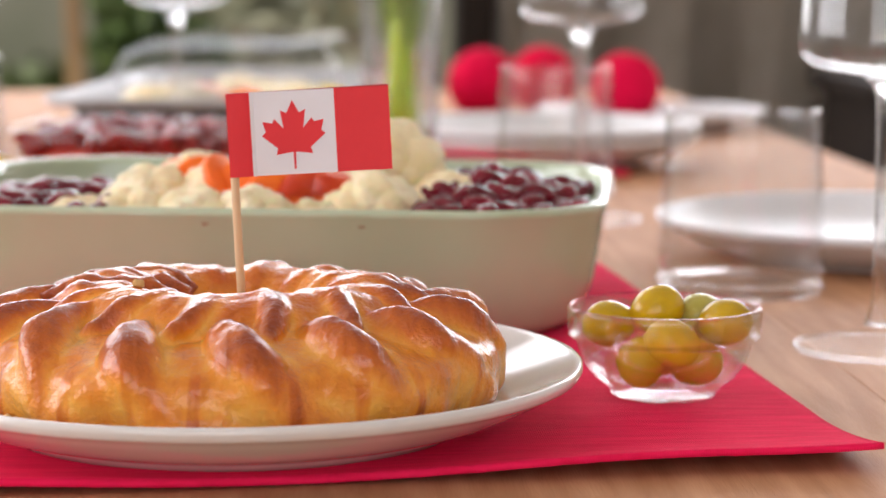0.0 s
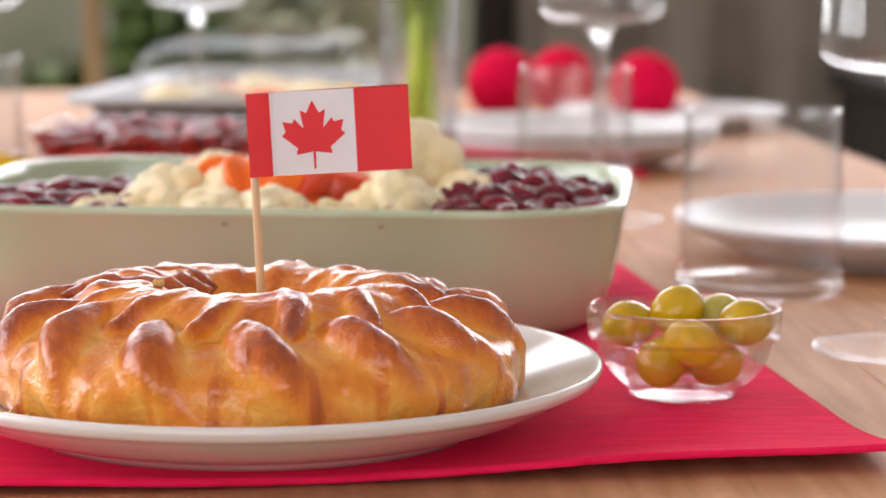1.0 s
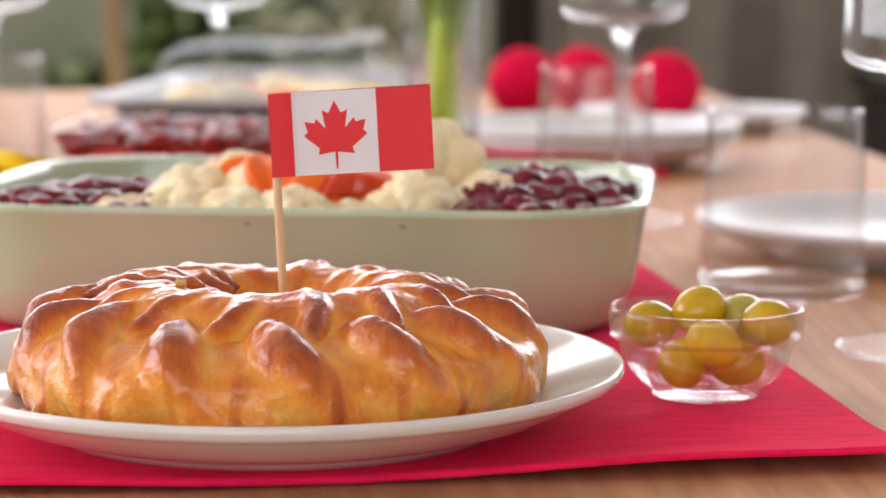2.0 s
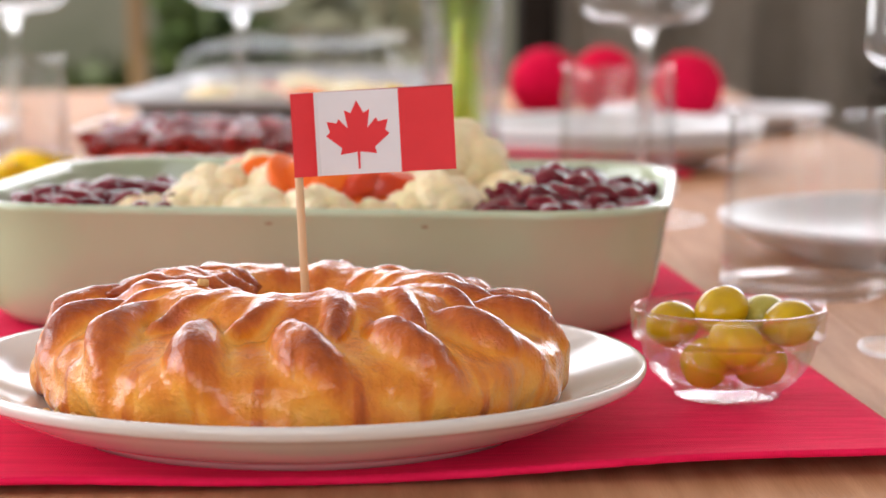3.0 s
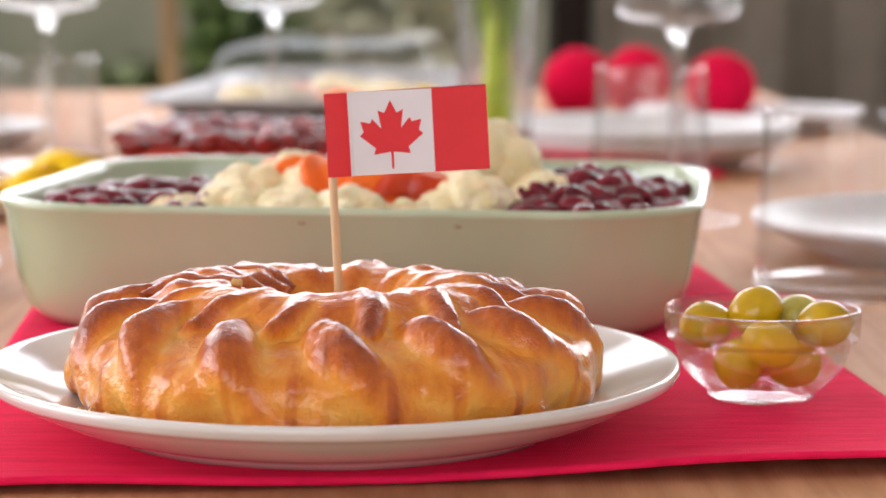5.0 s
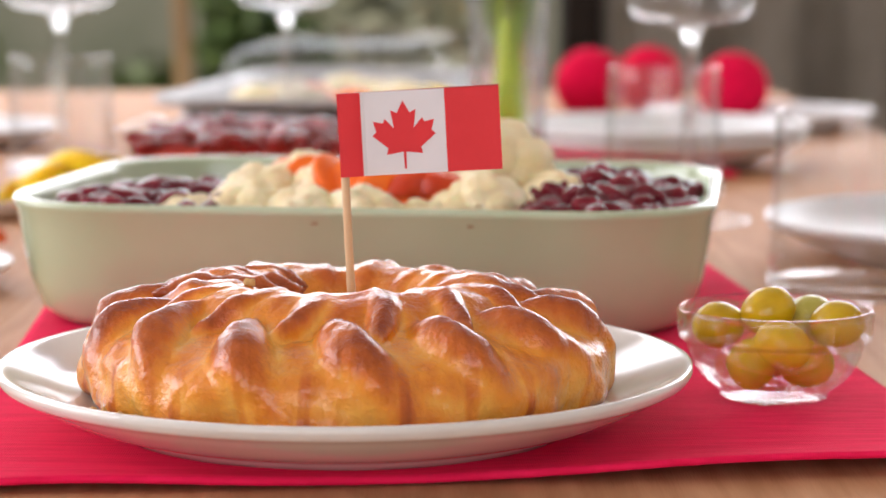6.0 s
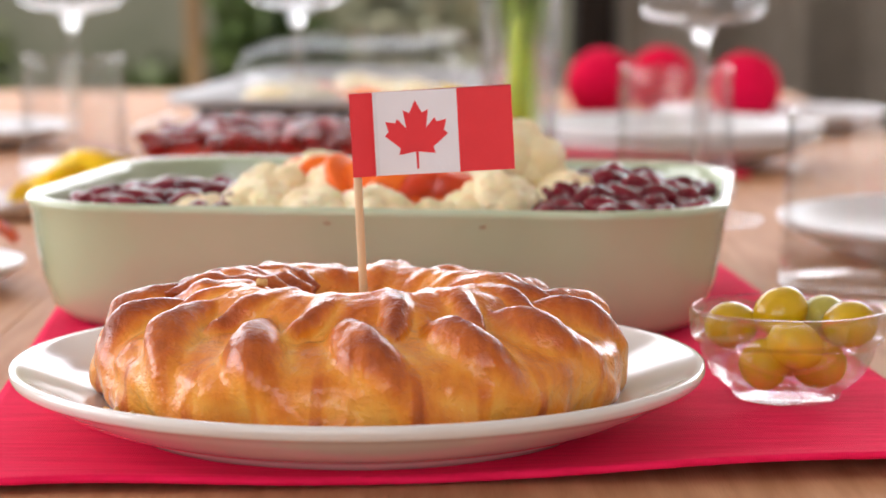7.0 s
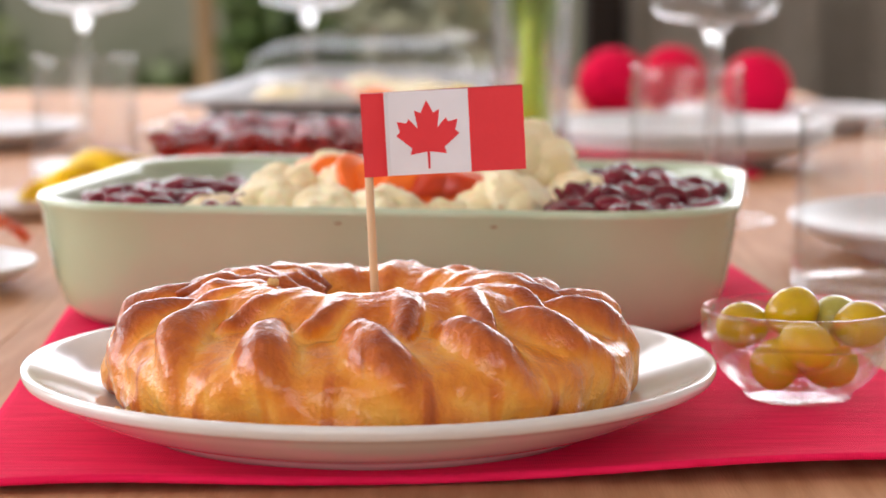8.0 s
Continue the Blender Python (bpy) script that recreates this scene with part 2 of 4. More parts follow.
M_STONE = mat("pale_garden_plaster", (0.23, 0.21, 0.155), 0.9, (0.15, 0.15, 0.10), 2.2, bump=0.004, bump_scale=30)
M_GROUND = mat("garden_ground", (0.16, 0.17, 0.09), 0.95, (0.11, 0.10, 0.06), 0.8, bump=0.02, bump_scale=12)


# ---- builders ----
def solid(name, bm, material, smooth=True):
    me = bpy.data.meshes.new(name)
    bmesh.ops.recalc_face_normals(bm, faces=bm.faces[:])
    bm.to_mesh(me)
    bm.free()
    for m in material if isinstance(material, (list, tuple)) else (material,):
        me.materials.append(m)
    if smooth:
        me.polygons.foreach_set("use_smooth", [True] * len(me.polygons))
    return me


def part(name, bm, material, parent, label="", smooth=True):
    """One mesh object under a thing or under a part."""
    me = bm if isinstance(bm, bpy.types.Mesh) else solid(name, bm, material, smooth)
    ob = new(name, me)
    ob.parent = parent
    if label:
        ob["label"] = label
    return ob


def thing(name, m, label, category, group="", kind=""):
    ob = new(name)
    ob.empty_display_size = 0.02
    ob.matrix_world = m
    return tagged(ob, label, category, group, kind)


def single(name, bm, material, m, label, category, group="", kind="", smooth=True):
    me = bm if isinstance(bm, bpy.types.Mesh) else solid(name, bm, material, smooth)
    ob = new(name, me)
    ob.matrix_world = m
    return tagged(ob, label, category, group, kind)


def lathe(profile, segs=64, closed=True):
    """A turned body: profile of (radius, height), from the axis or a ring round to its start."""
    bm = bmesh.new()
    rings = []
    for r, z in profile:
        if r < 1e-6:
            rings.append([bm.verts.new((0, 0, z))])
        else:
            rings.append([bm.verts.new((r * math.cos(2 * math.pi * i / segs), r * math.sin(2 * math.pi * i / segs), z)) for i in range(segs)])
    pairs = list(zip(rings, rings[1:])) + ([(rings[-1], rings[0])] if closed and len(rings[0]) > 1 and len(rings[-1]) > 1 else [])
    for a, b in pairs:
        for i in range(segs):
            j = (i + 1) % segs
            if len(a) == 1 and len(b) == 1:
                continue
            if len(a) == 1:
                bm.faces.new((a[0], b[j], b[i]))
            elif len(b) == 1:
                bm.faces.new((a[i], a[j], b[0]))
            else:
                bm.faces.new((a[i], a[j], b[j], b[i]))
    return bm


def curve_pts(pts, n=6):
    """Catmull-Rom through 2D points."""
    out = []
    p = [pts[0]] + list(pts) + [pts[-1]]
    for i in range(1, len(p) - 2):
        for k in range(n):
            t = k / n
            a, b, c, d = (Vector(q) for q in p[i - 1:i + 3])
            out.append(tuple(0.5 * (2 * b + (c - a) * t + (2 * a - 5 * b + 4 * c - d) * t * t + (3 * b - a - 3 * c + d) * t ** 3)))
    out.append(tuple(pts[-1]))
    return out


def box(sx, sy, sz, bevel=0.002, z0=0.0, segs=2):
    bm = bmesh.new()
    bmesh.ops.create_cube(bm, size=1.0, matrix=Matrix.Translation((0, 0, z0 + sz / 2)) @ Matrix.Diagonal((sx, sy, sz, 1)))
    if bevel:
        bmesh.ops.bevel(bm, geom=bm.edges[:], offset=bevel, segments=segs, affect="EDGES", profile=0.5)
    return bm


def tube(pts, radii, segs=12):
    """A round bar through 3D points."""
    bm = bmesh.new()
    rings = []
    for i, p in enumerate(pts):
        p = Vector(p)
        d = (Vector(pts[min(i + 1, len(pts) - 1)]) - Vector(pts[max(i - 1, 0)])).normalized()
        u = d.orthogonal().normalized() if not rings else (u - d * u.dot(d)).normalized()
        v = d.cross(u)
        r = radii[i] if isinstance(radii, (list, tuple)) else radii
        rings.append([bm.verts.new(p + r * (math.cos(2 * math.pi * k / segs) * u + math.sin(2 * math.pi * k / segs) * v)) for k in range(segs)])
    for a, b in zip(rings, rings[1:]):
        for k in range(segs):
            bm.faces.new((a[k], a[(k + 1) % segs], b[(k + 1) % segs], b[k]))
    bm.faces.new(rings[0][::-1])
    bm.faces.new(rings[-1])
    return bm


def round_rect(a, b, r, n=10):
    pts = []
    for cx, cy, s in ((a - r, b - r, 0), (-a + r, b - r, 90), (-a + r, -b + r, 180), (a - r, -b + r, 270)):
        for k in range(n + 1):
            t = radians(s + 90 * k / n)
            pts.append((cx + r * math.cos(t), cy + r * math.sin(t)))
    return pts


def tray(levels, n=10):
    """A dish from rounded rectangles (half width, half depth, corner, height), outside first, then down the inside; ends closed."""
    bm = bmesh.new()
    rings = [[bm.verts.new((x, y, z)) for x, y in round_rect(a, b, r, n)] for a, b, r, z in levels]
    for p, q in zip(rings, rings[1:]):
        for k in range(len(p)):
            j = (k + 1) % len(p)
            bm.faces.new((p[k], p[j], q[j], q[k]))
    bm.faces.new(rings[0][::-1])
    bm.faces.new(rings[-1])
    return bm


def lump(r, sub=3, squash=(1, 1, 1), rough=0.0, freq=40.0, seed=0):
    bm = bmesh.new()
    bmesh.ops.create_icosphere(bm, subdivisions=sub, radius=1.0)
    off = Vector((seed * 3.1, seed * 1.7, seed * 0.9))
    for v in bm.verts:
        d = v.co.normalized()
        k = 1 + rough * noise.noise(d * freq * r + off)
        v.co = Vector((d.x * squash[0], d.y * squash[1], d.z * squash[2])) * r * k
    return bm


# ---- setting: room, garden ----
def slab(name, x0, x1, y0, y1, z0, z1, material, label="", bevel=0.0):
    bm = box(x1 - x0, y1 - y0, z1 - z0, bevel, -(z1 - z0) / 2)
    return single(name, bm, material, pose((x0 + x1) / 2, (y0 + y1) / 2, (z0 + z1) / 2), label, "", kind="structure", smooth=False)


FLOOR, CEIL = -0.75, 1.90
slab("floor", -3.2, 2.6, -2.7, 4.4, FLOOR - 0.1, FLOOR, M_FLOOR, "oiled oak boards of the dining room floor")
slab("ceiling", -3.2, 2.6, -2.7, 4.4, CEIL, CEIL + 0.15, M_CEIL, "plain white plaster ceiling of the dining room")
# Unseen side wall, added to close the room and throw light back.
slab("wall_east", 2.4, 2.6, -2.5, 4.2, FLOOR, CEIL, M_PALE, "unseen pale plaster side wall, added to bounce soft fill")
slab("wall_north", 0.34, 2.6, 4.2, 4.4, FLOOR, 0.30, M_WALL, "grey plaster wall below the north window")
slab("wall_north_pier", 0.34, 0.56, 4.2, 4.4, 0.30, 1.40, M_PALE, "pale plaster between door and window")
slab("wall_north_corner", 2.14, 2.6, 4.2, 4.4, 0.30, 1.40, M_PALE, "pale plaster beside the north window")
slab("wall_north_lintel", 0.34, 2.6, 4.2, 4.4, 1.40, CEIL, M_PALE, "pale plaster above the north window")
slab("wall_north_end", -3.2, -2.5, 4.2, 4.4, FLOOR, CEIL, M_PALE, "pale plaster wall at the end of the garden door")
slab("wall_north_head", -2.5, 0.34, 4.2, 4.4, 1.75, CEIL, M_PALE, "pale plaster above the garden door")
for a, b in ((-2.5, -0.1), (2.5, 4.2)):
    slab("wall_west", -3.2, -3.0, a, b, FLOOR, CEIL, M_PALE, "pale plaster wall beside the side window")
slab("wall_west_sill", -3.2, -3.0, -0.1, 2.5, FLOOR, 0.15, M_PALE, "pale plaster below the side window")
slab("wall_west_head", -3.2, -3.0, -0.1, 2.5, 1.75, CEIL, M_PALE, "pale plaster above the side window")
# South wall out of view, with an opening made up for the rear fill.
slab("wall_south_sill", -3.2, 2.6, -2.7, -2.5, FLOOR, 0.0, M_PALE, "unseen pale plaster below the opening added for the rear fill")
slab("wall_south_head", -3.2, 2.6, -2.7, -2.5, 1.5, CEIL, M_PALE, "unseen pale plaster above the opening added for the rear fill")
slab("wall_south", 0.95, 2.6, -2.7, -2.5, 0.0, 1.5, M_PALE, "unseen pale plaster beside the opening added for the rear fill")
slab("wall_south_end", -3.2, -2.15, -2.7, -2.5, 0.0, 1.5, M_PALE, "unseen pale plaster at the end of the opening added for the rear fill")
# dark door post at the end of the garden door
slab("door_post", 0.265, 0.335, 4.17, 4.36, FLOOR, 1.748, M_DARKWOOD, "dark wooden post of the garden door", 0.004)
slab("door_sill", -2.5, 0.26, 4.2, 4.4, FLOOR, FLOOR + 0.03, M_DARKWOOD, "dark wooden sill of the garden door", 0.004)

ground = single("ground", box(160, 160, 0.2, 0, -0.2), M_GROUND, pose(0, 84.6, FLOOR - 0.05), "rough garden ground of soil and dry grass", "ground", kind="structure", smooth=False)
single("garden_wall", box(9.0, 0.3, 2.2, 0.02), M_STONE, pose(-2.2, 8.4, FLOOR - 0.05), "pale rendered garden wall behind the shrubs", "wall", kind="structure", smooth=False)


def curtain(w, h, folds, depth):
    bm = bmesh.new()
    n = folds * 10
    cols = []
    for i in range(n + 1):
        t = i / n
        x = w * t
        y = depth * (math.sin(2 * math.pi * folds * t + 0.7 * math.sin(5 * t)) + 0.3 * math.sin(2 * math.pi * folds * 2.3 * t))
        cols.append([bm.verts.new((x, y * (1 - 0.25 * k / 6), h * k / 6)) for k in range(7)])
    for a, b in zip(cols, cols[1:]):
        for k in range(6):
            bm.faces.new((a[k], b[k], b[k + 1], a[k + 1]))
    bmesh.ops.solidify(bm, geom=bm.faces[:], thickness=0.003)
    return bm


cur = thing("curtain", pose(0.345, 4.10, FLOOR + 0.01), "low taupe linen curtain hanging in soft folds below the window", "curtain")
part("drape", curtain(1.75, 0.98, 9, 0.035), M_CURTAIN, cur)
part("curtain_rod", tube([(-0.005, 0, 1.0), (1.85, 0, 1.0)], 0.012), M_DARKWOOD, cur, "dark wooden curtain rod")

side = thing("sideboard", pose(1.45, 3.62, FLOOR), "low dark wooden sideboard standing before the curtain", "sideboard")
part("body", box(1.16, 0.42, 0.62, 0.006, 0.08), M_DARKWOOD, side, smooth=False)
part("top", box(1.20, 0.45, 0.03, 0.005, 0.701), M_DARKWOOD, side, smooth=False)
for sx in (-1, 1):
    for sy in (-1, 1):
        o = part("leg", tube([(sx * 0.52, sy * 0.16, 0), (sx * 0.52, sy * 0.16, 0.08)], 0.018), M_DARKWOOD, side)


# ---- dining table: planks running away, rails and legs ----
T0, T1, TX0, TX1 = 0.50, 2.86, -0.58, 0.444
table = thing("dining_table", pose(0, 0, 0), "long oiled oak dining table laid for a meal", "table")
EDGES = (TX0, -0.19, 0.215, TX1)
for a, b in zip(EDGES, EDGES[1:]):
    o = part("plank", box(b - a - 0.0003, T1 - T0, 0.034, 0.0005, -0.034), M_TABLE, table, smooth=False)
    o.location = ((a + b) / 2, (T0 + T1) / 2, 0)
for x in (TX0 + 0.07, TX1 - 0.07):
    o = part("rail", box(0.025, T1 - T0 - 0.24, 0.08, 0.002, -0.115), M_TABLE, table, smooth=False)
    o.location = (x, (T0 + T1) / 2, 0)
    for y in (T0 + 0.12, T1 - 0.12):
        o = part("leg", box(0.07, 0.07, 0.715, 0.004, -0.75), M_TABLE, table, smooth=False)
        o.location = (x, y, 0)


# ---- red cloth under plate, bowl and baking dish ----
def cloth_sheet():
    bm = bmesh.new()
    nx, ny = 90, 110
    fl, fr, br, bl = Vector((-0.1516, 0.6785)), Vector((0.1848, 0.7060)), Vector((0.151, 1.232)), Vector((-0.186, 1.215))
    top, low = [], []
    for j in range(ny + 1):
        a, b = [], []
        for i in range(nx + 1):
            u, v = i / nx, j / ny
            p = (fl * (1 - u) + fr * u) * (1 - v) + (bl * (1 - u) + br * u) * v
            lift = 0.0065 * max(0, u - 0.45) ** 1.5 / 0.41 * max(0, 1 - v / 0.14) ** 2
            ripple = 0.0011 * max(0, 1 - v / 0.05) * (1 + math.sin(u * 11)) + 0.00035 * (1 + noise.noise(Vector((u * 5, v * 7, 3))))
            dy = (0.0012 * math.sin(u * 17) + 0.0008 * noise.noise(Vector((u * 60, 0, 0)))) * max(0, 1 - v / 0.1)
            z = 0.0008 + lift + ripple
            a.append(bm.verts.new((p.x, p.y + dy, z + 0.0022)))
            b.append(bm.verts.new((p.x, p.y + dy, z)))
        top.append(a)
        low.append(b)
    for j in range(ny):
        for i in range(nx):
            bm.faces.new((top[j][i], top[j][i + 1], top[j + 1][i + 1], top[j + 1][i]))
            bm.faces.new((low[j][i], low[j + 1][i], low[j + 1][i + 1], low[j][i + 1]))
    for i in range(nx):
        bm.faces.new((low[0][i], low[0][i + 1], top[0][i + 1], top[0][i]))
        bm.faces.new((low[ny][i + 1], low[ny][i], top[ny][i], top[ny][i + 1]))
    for j in range(ny):
        bm.faces.new((low[j + 1][0], low[j][0], top[j][0], top[j + 1][0]))
        bm.faces.new((low[j][nx], low[j + 1][nx], top[j + 1][nx], top[j][nx]))
    return bm


cloth = single("table_napkin", cloth_sheet(), M_CLOTH, pose(0, 0, 0), "crimson red cotton napkin spread on the oak table, one corner lifting", "napkin")

CLOTH = 0.0034


# ---- plates ----
def plate_profile(R, h):
    out = [(0, 0.004), (R * 0.60, 0.004), (R * 0.62, 0.0), (R * 0.67, 0.0), (R * 0.69, 0.002)]
    out += curve_pts([(R * 0.70, 0.0028), (R * 0.81, h * 0.30), (R * 0.91, h * 0.56), (R * 0.962, h * 0.72), (R * 0.990, h * 0.80), (R, h * 0.90)], 5)
    out += [(R * 0.999, h * 0.99), (R * 0.991, h), (R * 0.981, h * 0.995)]
    out += curve_pts([(R * 0.972, h * 0.975), (R * 0.89, h * 0.76), (R * 0.78, h * 0.50), (R * 0.64, h * 0.36), (R * 0.35, 0.0075), (0, 0.0075)], 5)
    return out


plate_me = solid("plate", lathe(plate_profile(0.1208, 0.0222), 128), M_PLATE)
PX, PY = -0.0256, 0.7810
plate = single("dinner_plate", plate_me, None, pose(PX, PY, CLOTH), "cream glazed plate with raised rim carrying the bread ring", "plate")


# ---- braided bread ring ----
def bread_ring(R0=0.0580, phase=0.62):
    """Three strands plaited into a ring; each section is a ray cast from its middle against the strands."""
    nt, na = 900, 170
    th = np.linspace(0, 2 * np.pi, nt, endpoint=False)[:, None]
    al = np.linspace(-np.pi, np.pi, na, endpoint=False)[None, :]
    ca, sa = np.cos(al), np.sin(al)
    rng = np.random.RandomState(5)
    wob = sum(rng.uniform(-1, 1) * np.cos(k * th + rng.uniform(0, 6.3)) for k in range(2, 8)) / 6
    wob2 = sum(rng.uniform(-1, 1) * np.cos(k * th + rng.uniform(0, 6.3)) for k in range(7, 17)) / 4
    psi0 = 14 / 3 * th + phase + 0.22 * wob
    S = 0.0196
    lobes = []
    for k in range(3):
        psi = psi0 + 2 * np.pi * k / 3
        s, h = 0.0034 + S * np.sin(psi), 0.0094 * np.sin(2 * psi) * (1 + 0.2 * wob + 0.2 * wob2)
        A, B = (0.0134 + 0.0008 * np.sin(3 * th + k)) * np.sqrt(1 + (0.95 * np.cos(psi)) ** 2), 0.0128 * (1 + 0.06 * wob2)
        h = h + 0.0024 - 0.0024 * (s / S) - 0.0034 * np.clip(s / S, 0, 1.2) ** 2
        qa = (ca / A) ** 2 + (sa / B) ** 2
        qb = -2 * (ca * s / A ** 2 + sa * h / B ** 2)
        qc = (s / A) ** 2 + (h / B) ** 2 - 1
        disc = qb ** 2 - 4 * qa * qc
        root = np.where(disc > 0, (-qb + np.sqrt(np.maximum(disc, 0))) / (2 * qa), 0)
        lobes.append(np.maximum(root, 0))
    inner = np.clip(0.5 - 0.9 * ca, 0, 1)
    core = 1 / np.sqrt((ca / 0.0335) ** 2 + (sa / (0.0130 + 0.0080 * inner)) ** 2) + 0 * th
    lobes.append(core)
    r = sum((q / 0.03) ** 30 for q in lobes) ** (1 / 30) * 0.03
    smooth = (np.abs(ca / 0.0378) ** 3 + np.abs(sa / 0.0205) ** 3) ** (-1 / 3) + 0 * th
    low = np.clip((0.24 - sa) / 0.80, 0, 1)
    low = low * low * (3 - 2 * low)
    r = r * (1 - low) + (smooth * 0.90 + r * 0.10) * low
    # the wall of the hole is smoother than the outside
    calm = np.clip((0.12 - ca) / 0.6, 0, 1) * np.clip(sa + 0.3, 0, 1) * 0.80
    r = r * (1 - calm) + (np.abs(ca / 0.0345) ** 3 + np.abs(sa / 0.0245) ** 3) ** (-1 / 3) * calm
    # relief of the strands against their surroundings, for the browning of the crust
    blur = r.copy()
    for _ in range(22):
        blur = (blur + np.roll(blur, 3, 0) + np.roll(blur, -3, 0) + np.roll(blur, 1, 1) + np.roll(blur, -1, 1)) / 5
    crown = r - blur
    rho = R0 + r * ca
    zc = 0.0175
    z = zc + r * sa
    z = np.where(z < 0.004, 0.004 - 0.004 * np.tanh((0.004 - z) / 0.006), z)
    z = np.where(z > 0.035, 0.035 + 0.0085 * np.tanh((z - 0.035) / 0.0085), z) * (1 + 0.03 * np.cos(th))
    z = z + 0.0026 * np.clip(0.3 - ca, 0, 1) * np.clip(sa, 0, 1)
    x, y = rho * np.sin(th), -rho * np.cos(th)
    brown = 0.44 + crown / 0.0034 * 0.62 + np.clip(sa, -1, 1) * 0.14
    # egg wash run down the wall in streaks
    run = np.sin(th * 31 + 1.5 * np.sin(th * 7)) + 0.6 * np.sin(th * 53 + 2.0)
    drip = 1.2 * np.clip(run - 0.75, 0, 0.5) * np.clip(-sa + 0.45, 0, 1) * (0.75 + 0.5 * wob2)
    brown = np.clip(brown + drip - 0.20 * np.clip(0.30 - sa, 0, 0.6) / 0.6, 0, 1)
    brown = np.clip(brown - 0.34 * np.clip((-ca - 0.35) / 0.4, 0, 1) * np.clip((0.75 - sa) / 0.4, 0, 1), 0, 1)
    brown = brown + 0.5 * np.clip((0.0045 - z) / 0.0035, 0, 1)
    co = np.stack([x, y, z], -1).reshape(-1, 3)
    idx = np.arange(nt * na).reshape(nt, na)
    f = np.stack([idx, np.roll(idx, -1, 0), np.roll(np.roll(idx, -1, 0), -1, 1), np.roll(idx, -1, 1)], -1).reshape(-1, 4)
    # small swellings and wrinkles
    out = []
    for p in co:
        v = Vector(p)
        k = 0.0022 * noise.noise(v * 42) + 0.0016 * noise.noise(v * 100) + 0.00045 * noise.noise(v * 270)
        d = Vector((v.x, v.y, 0)).normalized() * R0
        n = (v - Vector((d.x, d.y, zc))).normalized()
        out.append(v + n * k)
    me = bpy.data.meshes.new("bread_ring")
    me.from_pydata([tuple(v) for v in out], [], f.tolist())
    at = me.attributes.new("browning", "FLOAT", "POINT")
    at.data.foreach_set("value", brown.reshape(-1).astype(np.float32))
    me.materials.append(M_BREAD)
    me.polygons.foreach_set("use_smooth", [True] * len(me.polygons))
    return me


BX, BY, BZ = -0.0248, 0.7840, CLOTH + 0.0076
bread = single("bread_ring", bread_ring(), None, pose(BX, BY, BZ), "glossy golden brown braided bread ring on the cream plate", "bread")


def dough_end(pts, r, seed):
    """The pinched end of a strand, baked darker than the ring."""
    bm = tube(pts, [r * 0.35, r * 0.75, r, r * 1.05, r * 0.95, r * 0.5], 18)
    bmesh.ops.subdivide_edges(bm, edges=bm.edges[:], cuts=2, use_grid_fill=True, smooth=0.6)
    for v in bm.verts:
        v.co += Vector((0, 0, 1)) * 0.0022 * noise.noise(v.co * 130 + Vector((seed, 0, 0)))
    me = solid("strand_end", bm, M_BREAD)
    at = me.attributes.new("browning", "FLOAT", "POINT")
    at.data.foreach_set("value", [0.86] * len(me.vertices))
    return me


for k, (x0, y0, x1, y1, r) in enumerate(((-0.070, 0.012, -0.022, 0.001, 0.0056), (-0.066, 0.024, -0.018, 0.012, 0.0062), (-0.054, 0.036, -0.017, 0.024, 0.0056))):
    row = []
    for i in range(6):
        t = i / 5
        row.append((x0 + (x1 - x0) * t, y0 + (y1 - y0) * t + 0.004 * math.sin(3 * t), 0.0338 + 0.0034 * math.sin(math.pi * t) ** 0.7))
    part("strand_end", dough_end(row, r, k), None, bread, "darker pinched end of a dough strand")
crumb_me = solid("crumb", lump(0.0016, 2, (1.2, 1, 0.9), 0.6, 900, 3), M_CRUMB)


